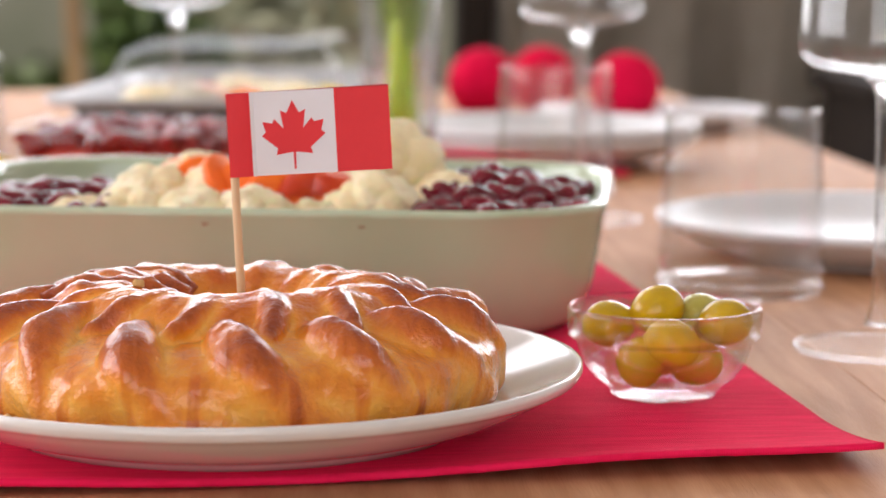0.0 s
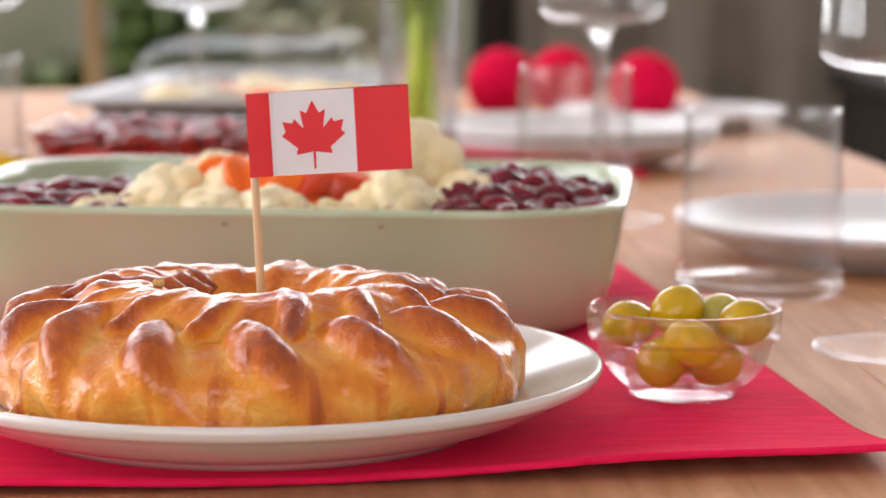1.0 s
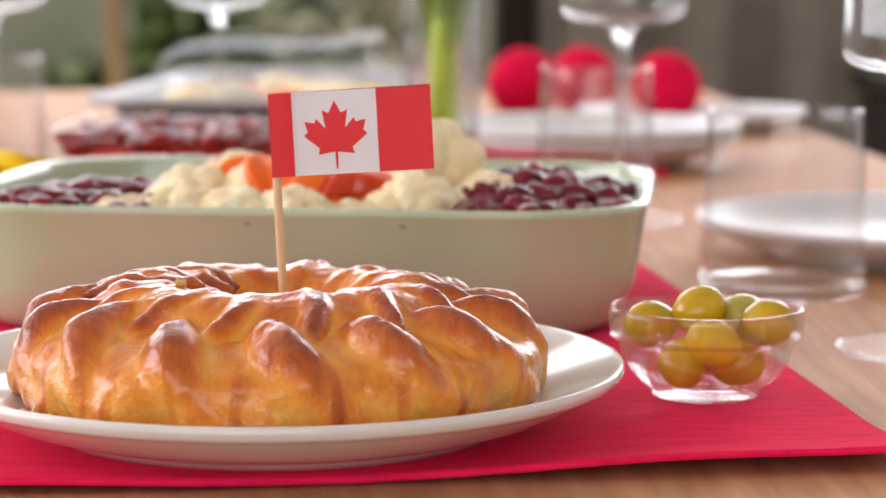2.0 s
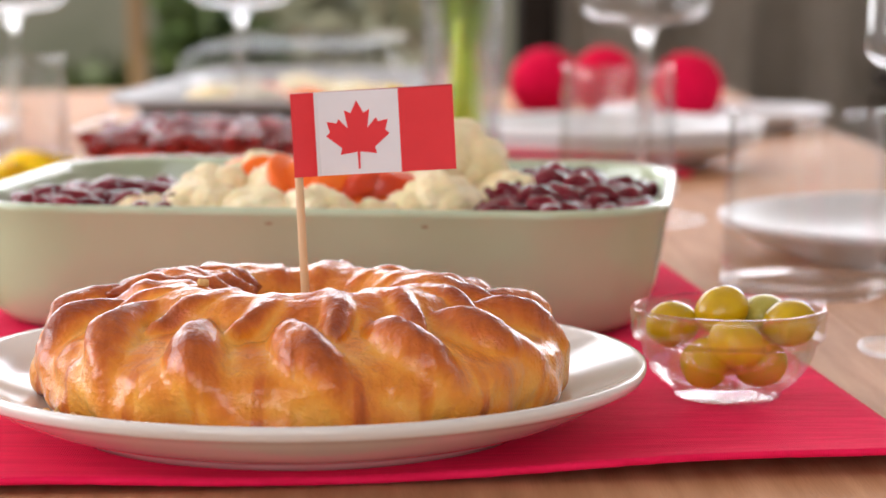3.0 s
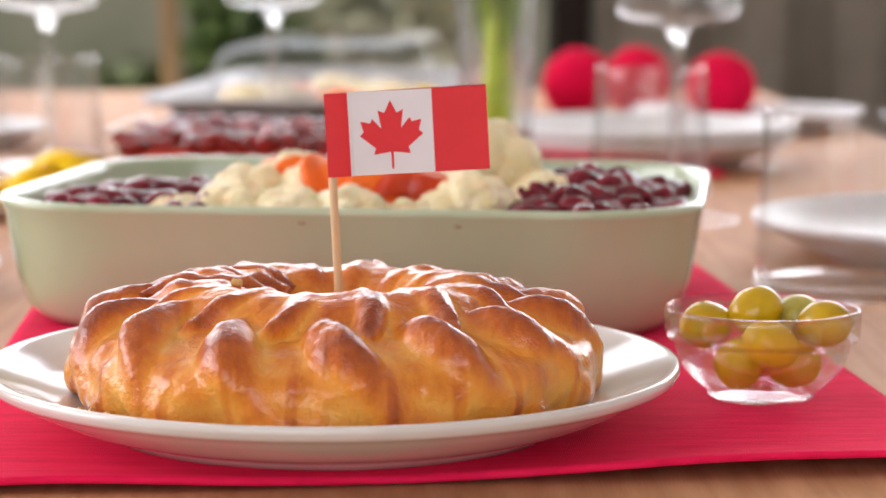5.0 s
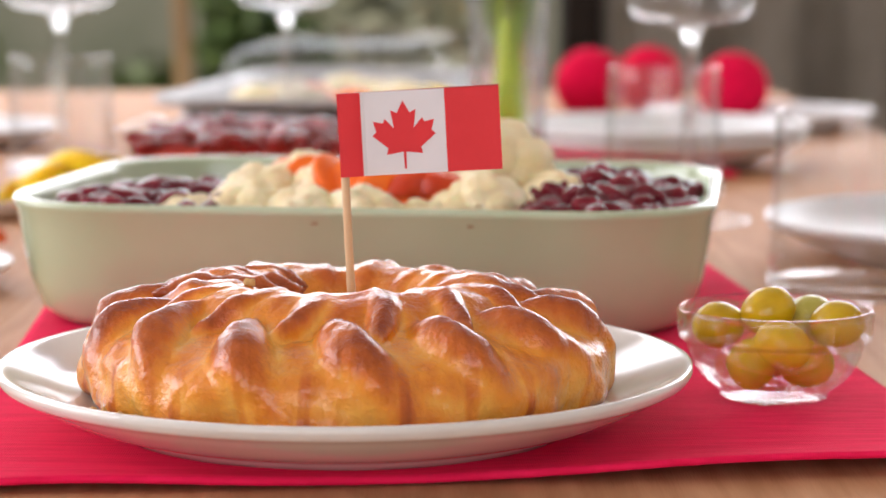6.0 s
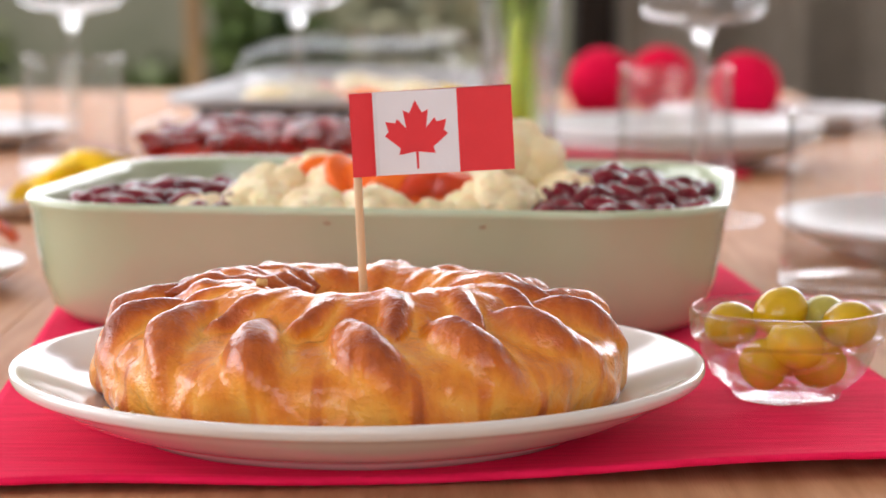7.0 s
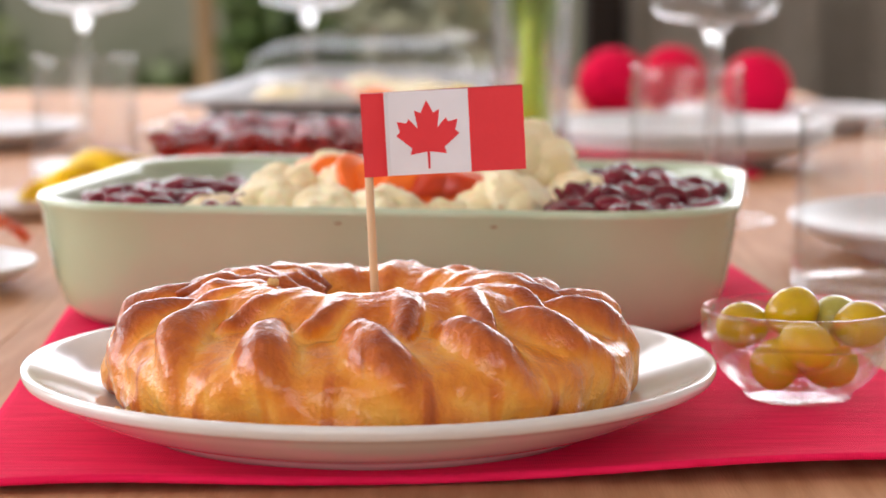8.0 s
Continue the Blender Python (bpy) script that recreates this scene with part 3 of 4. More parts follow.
# ---- paper flag on a stick ----
def flag():
    base = Vector((-0.0224, 0.7905, CLOTH + 0.0078))
    top = Vector((-0.0274, 0.7905, 0.1170))
    axis = (top - base).normalized()
    t = thing("flag_pick", Matrix.Translation(base), "red and white maple leaf paper flag on a bamboo pick", "flag")
    L = (top - base).length
    q = Vector((0, 0, 1)).rotation_difference(axis).to_matrix().to_4x4()
    pick = part("pick", tube([(0, 0, 0), (0, 0, 0.006), (0, 0, L - 0.001), (0, 0, L)], [0.0004, 0.00150, 0.00150, 0.0011], 20), M_STICK, t, "round bamboo pick")
    pick.matrix_local = q
    # sheet folded round the pick: two leaves that meet at the free end
    W, Hh = 0.0568, 0.0293
    z1 = L
    bands = [(0.0, 0.0081, 1), (0.0081, 0.0376, 0), (0.0376, W, 1)]
    bm = bmesh.new()

    def off(u):
        return 0.00165 * math.sqrt(max(0.0, 1 - (u / 0.009) ** 2)) if u < 0.009 else 0.0

    def bow(u, v):
        return 0.0005 * math.sin(u / W * 2.6) + 0.0004 * (v / Hh - 0.5) * u / W

    for side in (-1, 1):
        cols = []
        n = 60
        for i in range(n + 1):
            u = W * i / n
            for lo, hi, m in bands:
                for e in (lo, hi):
                    if abs(u - e) < W / n / 2:
                        u = e
            cols.append((u, [bm.verts.new((u, side * (0.00016 + off(u)) + bow(u, v), v - Hh + (0.0005 * u / W if side > 0 else 0))) for v in (0, Hh * 0.25, Hh * 0.5, Hh * 0.75, Hh)]))
        for (ua, a), (ub, b) in zip(cols, cols[1:]):
            m = next(m for lo, hi, m in bands if lo - 1e-6 <= (ua + ub) / 2 <= hi + 1e-6)
            for k in range(4):
                fc = bm.faces.new((a[k], b[k], b[k + 1], a[k + 1]))
                fc.material_index = m
        if side == -1:
            first = cols
        else:
            for k in range(4):
                fc = bm.faces.new((first[0][1][k], first[0][1][k + 1], cols[0][1][k + 1], cols[0][1][k]))
                fc.material_index = 1
            for k in range(4):
                fc = bm.faces.new((first[-1][1][k], first[-1][1][k + 1], cols[-1][1][k + 1], cols[-1][1][k]))
                fc.material_index = 2
            for (ua, a), (ub, b), (_, c), (_, d) in zip(first, first[1:], cols, cols[1:]):
                for k in (0, 4):
                    fc = bm.faces.new((a[k], b[k], d[k], c[k]))
                    fc.material_index = 2
    me = solid("paper_sheet", bm, (M_PAPER_W, M_PAPER_R, M_PAPER_E), False)
    sheet = part("paper_sheet", me, None, t, "folded paper with red, white and red bands")
    roll = pose(0, 0, 0, 0, -3.0, 0)
    sheet.matrix_local = Matrix.Translation(axis * z1 + Vector((-0.0016, 0, 0.0002))) @ roll
    # maple leaf, half outline mirrored
    half = [(0, 1.0), (0.145, 0.735), (0.29, 0.80), (0.225, 0.415), (0.43, 0.625), (0.475, 0.535), (0.70, 0.575), (0.635, 0.355), (0.725, 0.275), (0.375, 0.005), (0.415, -0.13), (0.03, -0.08), (0.022, -0.44)]
    ring = half + [(-x, y) for x, y in half[::-1] if x > 0]
    s, sz, cx, cz = 0.0153, 0.0167, 0.0229, -0.0034 - 0.0167
    for side in (-1,):
        bm = bmesh.new()
        vs = [bm.verts.new((cx + x * s, side * 0.00034 + bow(cx + x * s, cz + y * sz + Hh), cz + y * sz)) for x, y in ring]
        fc = bm.faces.new(vs)
        ex = bmesh.ops.extrude_face_region(bm, geom=[fc])
        for v in ex["geom"]:
            if isinstance(v, bmesh.types.BMVert):
                v.co.y -= side * 0.00012
        bmesh.ops.triangulate(bm, faces=[q for q in bm.faces if len(q.verts) > 4])
        leaf = part("maple_leaf", bm, M_PAPER_R, sheet, "printed red maple leaf", smooth=False)
    return t


flag()


# ---- glass bowl with olives ----
def bowl_glass():
    o = [(0, 0.0), (0.0168, 0.0), (0.0192, 0.0006), (0.0199, 0.0018)]
    o += curve_pts([(0.0203, 0.0032), (0.0272, 0.0090), (0.0312, 0.0155), (0.0325, 0.0212)], 4)
    o += [(0.0328, 0.0216), (0.0344, 0.0220), (0.0352, 0.0225), (0.0355, 0.0234), (0.0360, 0.0300), (0.0361, 0.0325), (0.0356, 0.0338), (0.0346, 0.0340), (0.0338, 0.0332)]
    o += [(0.0336, 0.0300), (0.0334, 0.0250), (0.0331, 0.0236), (0.0322, 0.0230), (0.0312, 0.0225)]
    o += curve_pts([(0.0306, 0.0205), (0.0290, 0.0150), (0.0245, 0.0090), (0.0175, 0.0052), (0.0, 0.0042)], 4)
    return lathe(o, 96)


OX, OY = 0.1308, 0.8200
bowl = single("glass_bowl", bowl_glass(), M_BOWL, pose(OX, OY, CLOTH), "small clear glass bowl filled with green olives on the red napkin", "bowl")
bowl.visible_shadow = False


def olive_mesh(seed, material):
    bm = lump(0.0092, 4, (1.14, 1.0, 0.94), 0.03, 160, seed)
    for v in bm.verts:
        d = math.hypot(v.co.y, v.co.z)
        if v.co.x > 0.0092 and d < 0.0028:
            v.co.x -= 0.0022 * (1 - (d / 0.0028) ** 2)
    return solid("olive", bm, material)


OLIVES = [
    (-0.0017, 0.0060, 0.0330, 10, 10), (-0.0194, 0.0100, 0.0270, 0, 30), (0.0008, -0.0148, 0.0234, 15, 5), (0.0224, -0.0030, 0.0292, -10, -40),
    (0.0160, 0.0130, 0.0290, 20, 60), (-0.0096, -0.0075, 0.0152, 20, 80), (0.0105, -0.0070, 0.0152, -20, 150), (0.0005, 0.0110, 0.0158, 0, 60),
]
omesh = [olive_mesh(i, M_OLIVE) for i in range(3)]
pale = olive_mesh(4, M_OLIVE_PALE)
for i, (x, y, z, a, b) in enumerate(OLIVES):
    single("olive", pale if i == 4 else omesh[i % 3], None, pose(OX + x, OY + y, CLOTH + z - 0.0014, a, 12 * ((i * 7) % 5 - 2), b),
           "paler green olive lying in the glass bowl" if i == 4 else "pitted green olive lying in the glass bowl", "olive", "olives in the glass bowl")


# ---- sage baking dish with vegetables ----
DX, DY, DROT = -0.0165, 1.0650, -8.5
DISH = pose(DX, DY, CLOTH, 0, 0, DROT)
dish = thing("baking_dish", DISH, "sage green glazed baking dish full of vegetables on the napkin", "baking dish")
lv = [(0.132, 0.099, 0.044, 0.0015), (0.136, 0.103, 0.048, 0.0), (0.142, 0.109, 0.052, 0.0016), (0.1475, 0.1145, 0.056, 0.0070), (0.1515, 0.1185, 0.058, 0.0200), (0.1545, 0.1215, 0.059, 0.0380),
      (0.1562, 0.1232, 0.060, 0.0500), (0.1574, 0.1244, 0.060, 0.0530), (0.1578, 0.1248, 0.060, 0.0548), (0.1574, 0.1244, 0.060, 0.0562), (0.1560, 0.1230, 0.059, 0.0570),
      (0.1538, 0.1208, 0.058, 0.0568), (0.1524, 0.1194, 0.057, 0.0558), (0.1516, 0.1186, 0.056, 0.0536), (0.1500, 0.1165, 0.054, 0.0350), (0.1440, 0.1100, 0.048, 0.0120), (0.1370, 0.1030, 0.044, 0.0075)]
body = part("body", tray(lv, 14), M_SAGE, dish)
for fx, fz, fr in ((-0.0095, 0.0466, 0.0013), (0.0566, 0.0460, 0.0011), (0.0030, 0.0445, 0.0005)):
    o = part("glaze_fleck", lump(fr, 2, (1.5, 0.3, 0.8)), M_SPECK, dish, "brown fleck in the glaze")
    o.location = (fx, -0.1233, fz + 0.004)


def bean_mesh(seed, material):
    bm = lump(0.0068, 3, (1.25, 0.72, 0.66), 0.05, 200, seed)
    for v in bm.verts:
        v.co.y += 0.0024 * (v.co.x / 0.0085) ** 2 - 0.0006
    return solid("bean", bm, material)


beans = [bean_mesh(i, M_BEAN) for i in range(3)]
sauced = [bean_mesh(i, M_BEAN2) for i in range(3)]


def bean_pile(m, n, inside, height, seed, label, scale=1.0, kinds=beans):
    """Beans laid over a mound: inside(x, y) says where, height(x, y) how high."""
    rng = random.Random(seed)
    t = thing("bean_pile", m, label, "beans")
    spots = []
    tries = 0
    while len(spots) < n and tries < 6000:
        tries += 1
        x, y = rng.uniform(-0.17, 0.17), rng.uniform(-0.13, 0.13)
        if not inside(x, y) or any((x - a) ** 2 + (y - b) ** 2 < (0.0092 * scale) ** 2 for a, b in spots):
            continue
        spots.append((x, y))
        o = part("bean", kinds[rng.randrange(3)], None, t)
        o.matrix_local = pose(x, y, height(x, y) + rng.uniform(-0.002, 0.003), rng.uniform(-50, 50), rng.uniform(-40, 40), rng.uniform(0, 360)) @ Matrix.Scale(scale * rng.uniform(0.9, 1.15), 4)
    return t


def bed(w, d, r, z0, top):
    return tray([(w - 0.004, d - 0.004, r, z0), (w, d, r, z0 + 0.003), (w, d, r, top - 0.003), (w - 0.004, d - 0.004, r, top)], 8)


FOOD = DISH @ Matrix.Translation((0, 0, 0.0045))
single("vegetable_filling", bed(0.143, 0.108, 0.034, 0.010, 0.028), M_BEAN, FOOD, "dark red bed of beans filling the baking dish", "filling")
bean_pile(FOOD, 140, lambda x, y: 0.055 < x < 0.147 and -0.105 < y < 0.06 and math.hypot(max(0, x - 0.112), max(0, -y - 0.07)) < 0.034, lambda x, y: 0.0405 + 0.0145 * math.exp(-((x - 0.105) / 0.036) ** 2 - ((y + 0.02) / 0.08) ** 2), 3,
          "heap of dark red kidney beans in the baking dish")
bean_pile(FOOD, 90, lambda x, y: -0.132 < x < -0.058 and -0.105 < y < 0.08 and math.hypot(max(0, -x - 0.108), max(0, -y - 0.07)) < 0.034, lambda x, y: 0.0440 + 0.004 * math.exp(-((x + 0.1) / 0.04) ** 2) - 0.012 * max(0, y + 0.04) / 0.14, 4,
          "heap of dark red kidney beans in the baking dish")


def floret_mesh(r, seed):
    """A cauliflower head: a dome of lobes that are themselves covered with small round buds."""
    bm = bmesh.new()
    bmesh.ops.create_icosphere(bm, subdivisions=5, radius=1.0)
    off = Vector((seed * 2.3, seed * 1.1, seed * 0.7))
    for v in bm.verts:
        d = v.co.normalized()
        big = noise.voronoi(d * 1.8 + off)[0][0]
        small = noise.voronoi(d * 8.5 + off)[0][0]
        k = 1.10 - 0.30 * big ** 1.7 - 0.065 * small ** 1.4
        v.co = Vector((d.x, d.y, d.z * 0.86)) * r * k
    return solid("curd", bm, M_CAULI)


curds = [floret_mesh(0.020, s) for s in (1, 2, 3)]
stalk_me = solid("stalk", tube([(0, 0, -0.020), (0, 0, -0.010), (0, 0, 0)], [0.006, 0.0075, 0.011], 12), M_STALK)


def floret(x, y, z, s, i, tx=0, ty=0):
    t = thing("cauliflower_floret", FOOD @ pose(x, y, z, tx, ty, i * 67) @ Matrix.Scale(s, 4), "cream cauliflower floret in the baking dish", "cauliflower", "florets in the baking dish")
    part("curd", curds[i % 3], None, t)
    part("stalk", stalk_me, None, t)


for i, (x, y, z, s) in enumerate([(-0.074, -0.085, 0.040, 0.80), (-0.048, -0.078, 0.043, 1.0), (-0.050, -0.040, 0.045, 1.05), (-0.020, -0.088, 0.042, 0.95), (0.006, -0.090, 0.043, 0.95),
                                  (0.032, -0.088, 0.039, 0.80), (0.055, -0.072, 0.045, 1.10), (0.054, -0.015, 0.061, 1.38), (-0.022, -0.040, 0.047, 0.95), (0.084, -0.035, 0.044, 1.0),
                                  (-0.036, -0.005, 0.051, 0.95), (0.020, 0.060, 0.046, 1.0), (0.016, -0.048, 0.042, 0.95), (-0.052, 0.010, 0.042, 0.95)]):
    floret(x, y, z, s, i, 8 * ((i * 5) % 4 - 1.5), 8 * ((i * 3) % 4 - 1.5))


def slice_mesh():
    prof = [(0, 0), (0.0118, 0), (0.0132, 0.0012), (0.0132, 0.0042), (0.0118, 0.0054), (0, 0.0054)]
    return solid("carrot_slice", lathe(prof, 28), M_CARROT)


carrot_me = slice_mesh()
for i, (x, y, z, a, b, c) in enumerate([(-0.032, -0.022, 0.052, 70, 10, 15), (-0.008, -0.056, 0.053, 60, -12, -10), (0.010, -0.066, 0.051, 72, 8, 20), (-0.016, -0.050, 0.056, 50, 20, 50),
                                        (0.030, -0.066, 0.050, 65, -8, 5), (-0.044, -0.010, 0.050, 60, 10, -20)]):
    single("carrot_slice", carrot_me, None, FOOD @ pose(x, y, z, a, b, c), "cooked orange carrot slice in the baking dish", "carrot", "carrot slices in the baking dish")


def pepper_strip(w, l, h, material, name="strip", thick=0.003):
    bm = bmesh.new()
    n, k = 18, 6
    g = []
    for i in range(n + 1):
        t = i / n - 0.5
        wid = w * (1 - (2 * t) ** 4 * 0.55)
        g.append([bm.verts.new((t * l, (j / k - 0.5) * wid, h * (1 - (2 * t) ** 2) + 0.35 * wid * (1 - (2 * j / k - 1) ** 2) + 0.0012 * math.sin(9 * t + j))) for j in range(k + 1)])
    for a, b in zip(g, g[1:]):
        for j in range(k):
            bm.faces.new((a[j], b[j], b[j + 1], a[j + 1]))
    bmesh.ops.solidify(bm, geom=bm.faces[:], thickness=thick)
    return solid(name, bm, material)


red_strip = pepper_strip(0.016, 0.040, 0.006, M_TOMATO)
for x, y, z, c in ((0.030, -0.064, 0.053, 10), (0.038, -0.068, 0.0520, -15), (0.018, -0.020, 0.060, 30)):
    single("pepper_strip", red_strip, None, FOOD @ pose(x, y, z, 25, 0, c), "cooked red pepper strip in the baking dish", "pepper", "pepper strips in the baking dish")


# ---- tumblers and wine glasses ----
def tumbler(m, r=0.0418, h=0.0905):
    t = thing("tumbler", m, "clear straight water tumbler standing empty on the oak table", "glass", "tumblers on the table")
    base = [(0, 0.0008), (r - 0.006, 0.0), (r - 0.002, 0.0008), (r, 0.0035), (r - 0.0002, 0.0060), (r - 0.0042, 0.0085), (r - 0.009, 0.0072), (0, 0.0068)]
    wall = [(r - 0.0001 - 0.0034 * k / 8, 0.0062 + (h - 0.0077) * k / 8) for k in range(9)]
    wall += [(r - 0.0037, h), (r - 0.0047, h), (r - 0.0052, h - 0.0012)]
    wall += [(r - 0.0052 + 0.0026 * k / 8, (h - 0.0012) + (0.0095 - h) * k / 8) for k in range(1, 9)]
    for name, prof, m in (("base", base, M_GLASS), ("wall", wall, M_WALLGLASS)):
        o = part(name, lathe(prof, 72), m, t)
        o.visible_shadow = False
    return t


def wine_glass(m):
    t = thing("wine_glass", m, "clear stemmed wine glass with angular cup standing empty on the table", "wine glass", "wine glasses on the table")
    foot = [(0, 0.0004), (0.030, 0.0), (0.0355, 0.0005), (0.0365, 0.0012), (0.0355, 0.0020)]
    foot += curve_pts([(0.030, 0.0030), (0.016, 0.0055), (0.0075, 0.0110), (0, 0.0112)], 5)
    stem = [(0, 0.0108)] + curve_pts([(0.0075, 0.0108), (0.0046, 0.0220), (0.0040, 0.0500), (0.0042, 0.0900), (0.0046, 0.1080), (0.0066, 0.1150), (0.0095, 0.1180), (0, 0.1182)], 5)
    cup = [(0, 0.1184)] + curve_pts([(0.0130, 0.1195), (0.0270, 0.1218), (0.0345, 0.1255), (0.0372, 0.1310), (0.0368, 0.1450), (0.0335, 0.1900), (0.0315, 0.2200)], 6)
    cup += [(0.0311, 0.2206), (0.0306, 0.2200)]
    cup += curve_pts([(0.0325, 0.1900), (0.0356, 0.1450), (0.0358, 0.1318), (0.0332, 0.1272), (0.0275, 0.1246), (0.0150, 0.1222), (0.0, 0.1212)], 6)
    lip = [(0.0350, 0.0006), (0.0362, 0.0002), (0.0372, 0.0010), (0.0366, 0.0020), (0.0352, 0.0022)]
    cup = [(r, z - 0.0035) for r, z in cup]
    stem = [(r, z * 0.9705) for r, z in stem]
    for name, prof, m in (("foot", foot, M_FOOT), ("foot_rim", lip, M_GLASS), ("stem", stem, M_GLASS), ("cup", cup, M_THIN)):
        o = part(name, lathe(prof, 72), m, t)
        o.visible_shadow = False
    return t


TUM = tumbler(pose(0.2128, 1.102, 0.0006))
for x, y in ((0.1685, 1.560), (-0.274, 1.730), (-0.345, 1.500)):
    copy_thing(TUM, pose(x, y, 0.0006, 0, 0, 25))
WINE = wine_glass(pose(0.2405, 0.931, 0.0006))
for x, y, k in ((0.1690, 1.415, 1.06), (-0.2680, 1.690, 1.08), (-0.1060, 1.790, 1.08)):
    copy_thing(WINE, pose(x, y, 0.0006, 0, 0, 40) @ Matrix.Scale(k, 4))


# ---- place settings further down the table ----
white_me = solid("plate", lathe(plate_profile(0.125, 0.0225), 96), M_WHITE)
single("dinner_plate", white_me, None, pose(0.318, 1.245, 0.0006), "white glazed plate with raised rim laid empty on the oak table", "plate", "plates laid on the table")
single("dinner_plate", white_me, None, pose(-0.425, 2.000, 0.0006) @ Matrix.Scale(0.86, 4), "white glazed plate with raised rim laid empty on the oak table", "plate", "plates laid on the table")


def small_cloth(w, d):
    bm = box(w, d, 0.004, 0.0015)
    return bm


single("folded_napkin", small_cloth(0.16, 0.22), M_CLOTH, pose(0.150, 1.80, 0.0006, 0, 0, 6), "folded crimson napkin under a stack of white plates", "napkin")
for x, y, z in ((0.185, 1.81, 0.0050), (0.185, 1.81, 0.0125)):
    single("dinner_plate", white_me, None, pose(x, y, z), "white glazed plate in a stack on a red napkin", "plate", "stacked white plates")
single("dinner_plate", white_me, None, pose(0.330, 2.200, 0.0006) @ Matrix.Scale(0.9, 4), "white glazed plate with raised rim laid empty on the oak table", "plate", "plates laid on the table")

ball_me = solid("ball", lump(0.0360, 4, (1, 1, 1), 0.015, 60, 2), M_FELT)
for x, y, s in ((0.1755, 2.330, 1.04), (0.2450, 2.410, 1.02), (0.3175, 2.290, 1.00)):
    single("decorative_ball", ball_me, None, pose(x, y, 0.0357 * s) @ Matrix.Scale(s, 4), "round crimson felt ball decorating the end of the table", "ball", "red balls on the table")


# ---- glass vase with green stems ----
def vase():
    t = thing("vase", pose(0.0640, 1.640, 0.0006), "tall clear glass vase of water with green stems", "vase")
    o = [(0, 0.0005), (0.024, 0.0), (0.0265, 0.002)] + [(0.0265 + 0.006 * k / 6, 0.002 + 0.236 * k / 6) for k in range(1, 7)]
    o += [(0.0315, 0.2395), (0.0305, 0.238)] + [(0.0305 - 0.0055 * k / 6, 0.238 - 0.226 * k / 6) for k in range(1, 7)] + [(0, 0.011)]
    g = part("body", lathe(o, 64), M_VASE, t, "clear glass body")
    g.visible_shadow = False
    rng = random.Random(8)
    for i in range(9):
        a = rng.uniform(0, 6.28)
        b = (0.013 * math.cos(a), 0.013 * math.sin(a), 0.014)
        e = (0.014 * math.cos(a + 2.4), 0.014 * math.sin(a + 2.4), 0.30)
        m = (0.004 * math.cos(a), 0.004 * math.sin(a), 0.15)
        part("stem", tube([b, m, e], [0.0032, 0.0034, 0.003], 8), M_STEM, t, "green flower stem")
    for i in range(7):
        a = i * 0.9
        bm = bmesh.new()
        rows = []
        for k in range(9):
            u = k / 8
            w = 0.016 * math.sin(math.pi * min(1, u * 0.9 + 0.08))
            c = Vector((math.cos(a) * (0.006 + 0.012 * u), math.sin(a) * (0.006 + 0.012 * u), 0.07 + 0.16 * u + 0.01 * i))
            sd = Vector((-math.sin(a), math.cos(a), 0)) * w
            rows.append([bm.verts.new(c - sd), bm.verts.new(c + Vector((math.cos(a), math.sin(a), 0)) * 0.002), bm.verts.new(c + sd)])
        for p, q in zip(rows, rows[1:]):
            for j in range(2):
                bm.faces.new((p[j], q[j], q[j + 1], p[j + 1]))
        bmesh.ops.solidify(bm, geom=bm.faces[:], thickness=0.0006)
        part("leaf", bm, M_STEM, t, "long green leaf")
    return t


vase()


# ---- glass dish of beans, white casserole with glass lid ----
GD = pose(-0.1080, 1.480, 0.0006, 0, 0, -3) @ Matrix.Diagonal((1, 1, 0.93, 1))
gd = single("glass_dish", tray([(0.066, 0.085, 0.020, 0.0), (0.071, 0.090, 0.022, 0.004), (0.0765, 0.096, 0.024, 0.058), (0.0785, 0.098, 0.024, 0.061), (0.0785, 0.098, 0.024, 0.064),
                                (0.0745, 0.094, 0.022, 0.064), (0.0725, 0.092, 0.022, 0.056), (0.067, 0.087, 0.020, 0.008), (0.064, 0.084, 0.018, 0.0065)], 8), M_DISHGLASS, GD,
            "clear rectangular glass dish of beans in tomato sauce", "dish")
gd.visible_shadow = False
single("tomato_sauce", bed(0.0655, 0.0850, 0.018, 0.0095, 0.050), M_SAUCE, GD, "thick red tomato sauce filling the glass dish", "sauce")
bean_pile(GD, 84, lambda x, y: abs(x) < 0.064 and abs(y) < 0.082, lambda x, y: 0.0515 + 0.0045 * max(0, 1 - (x / 0.075) ** 4) * max(0, 1 - (y / 0.1) ** 2), 9,
          "heap of dark red beans in the glass dish", 1.32, sauced)

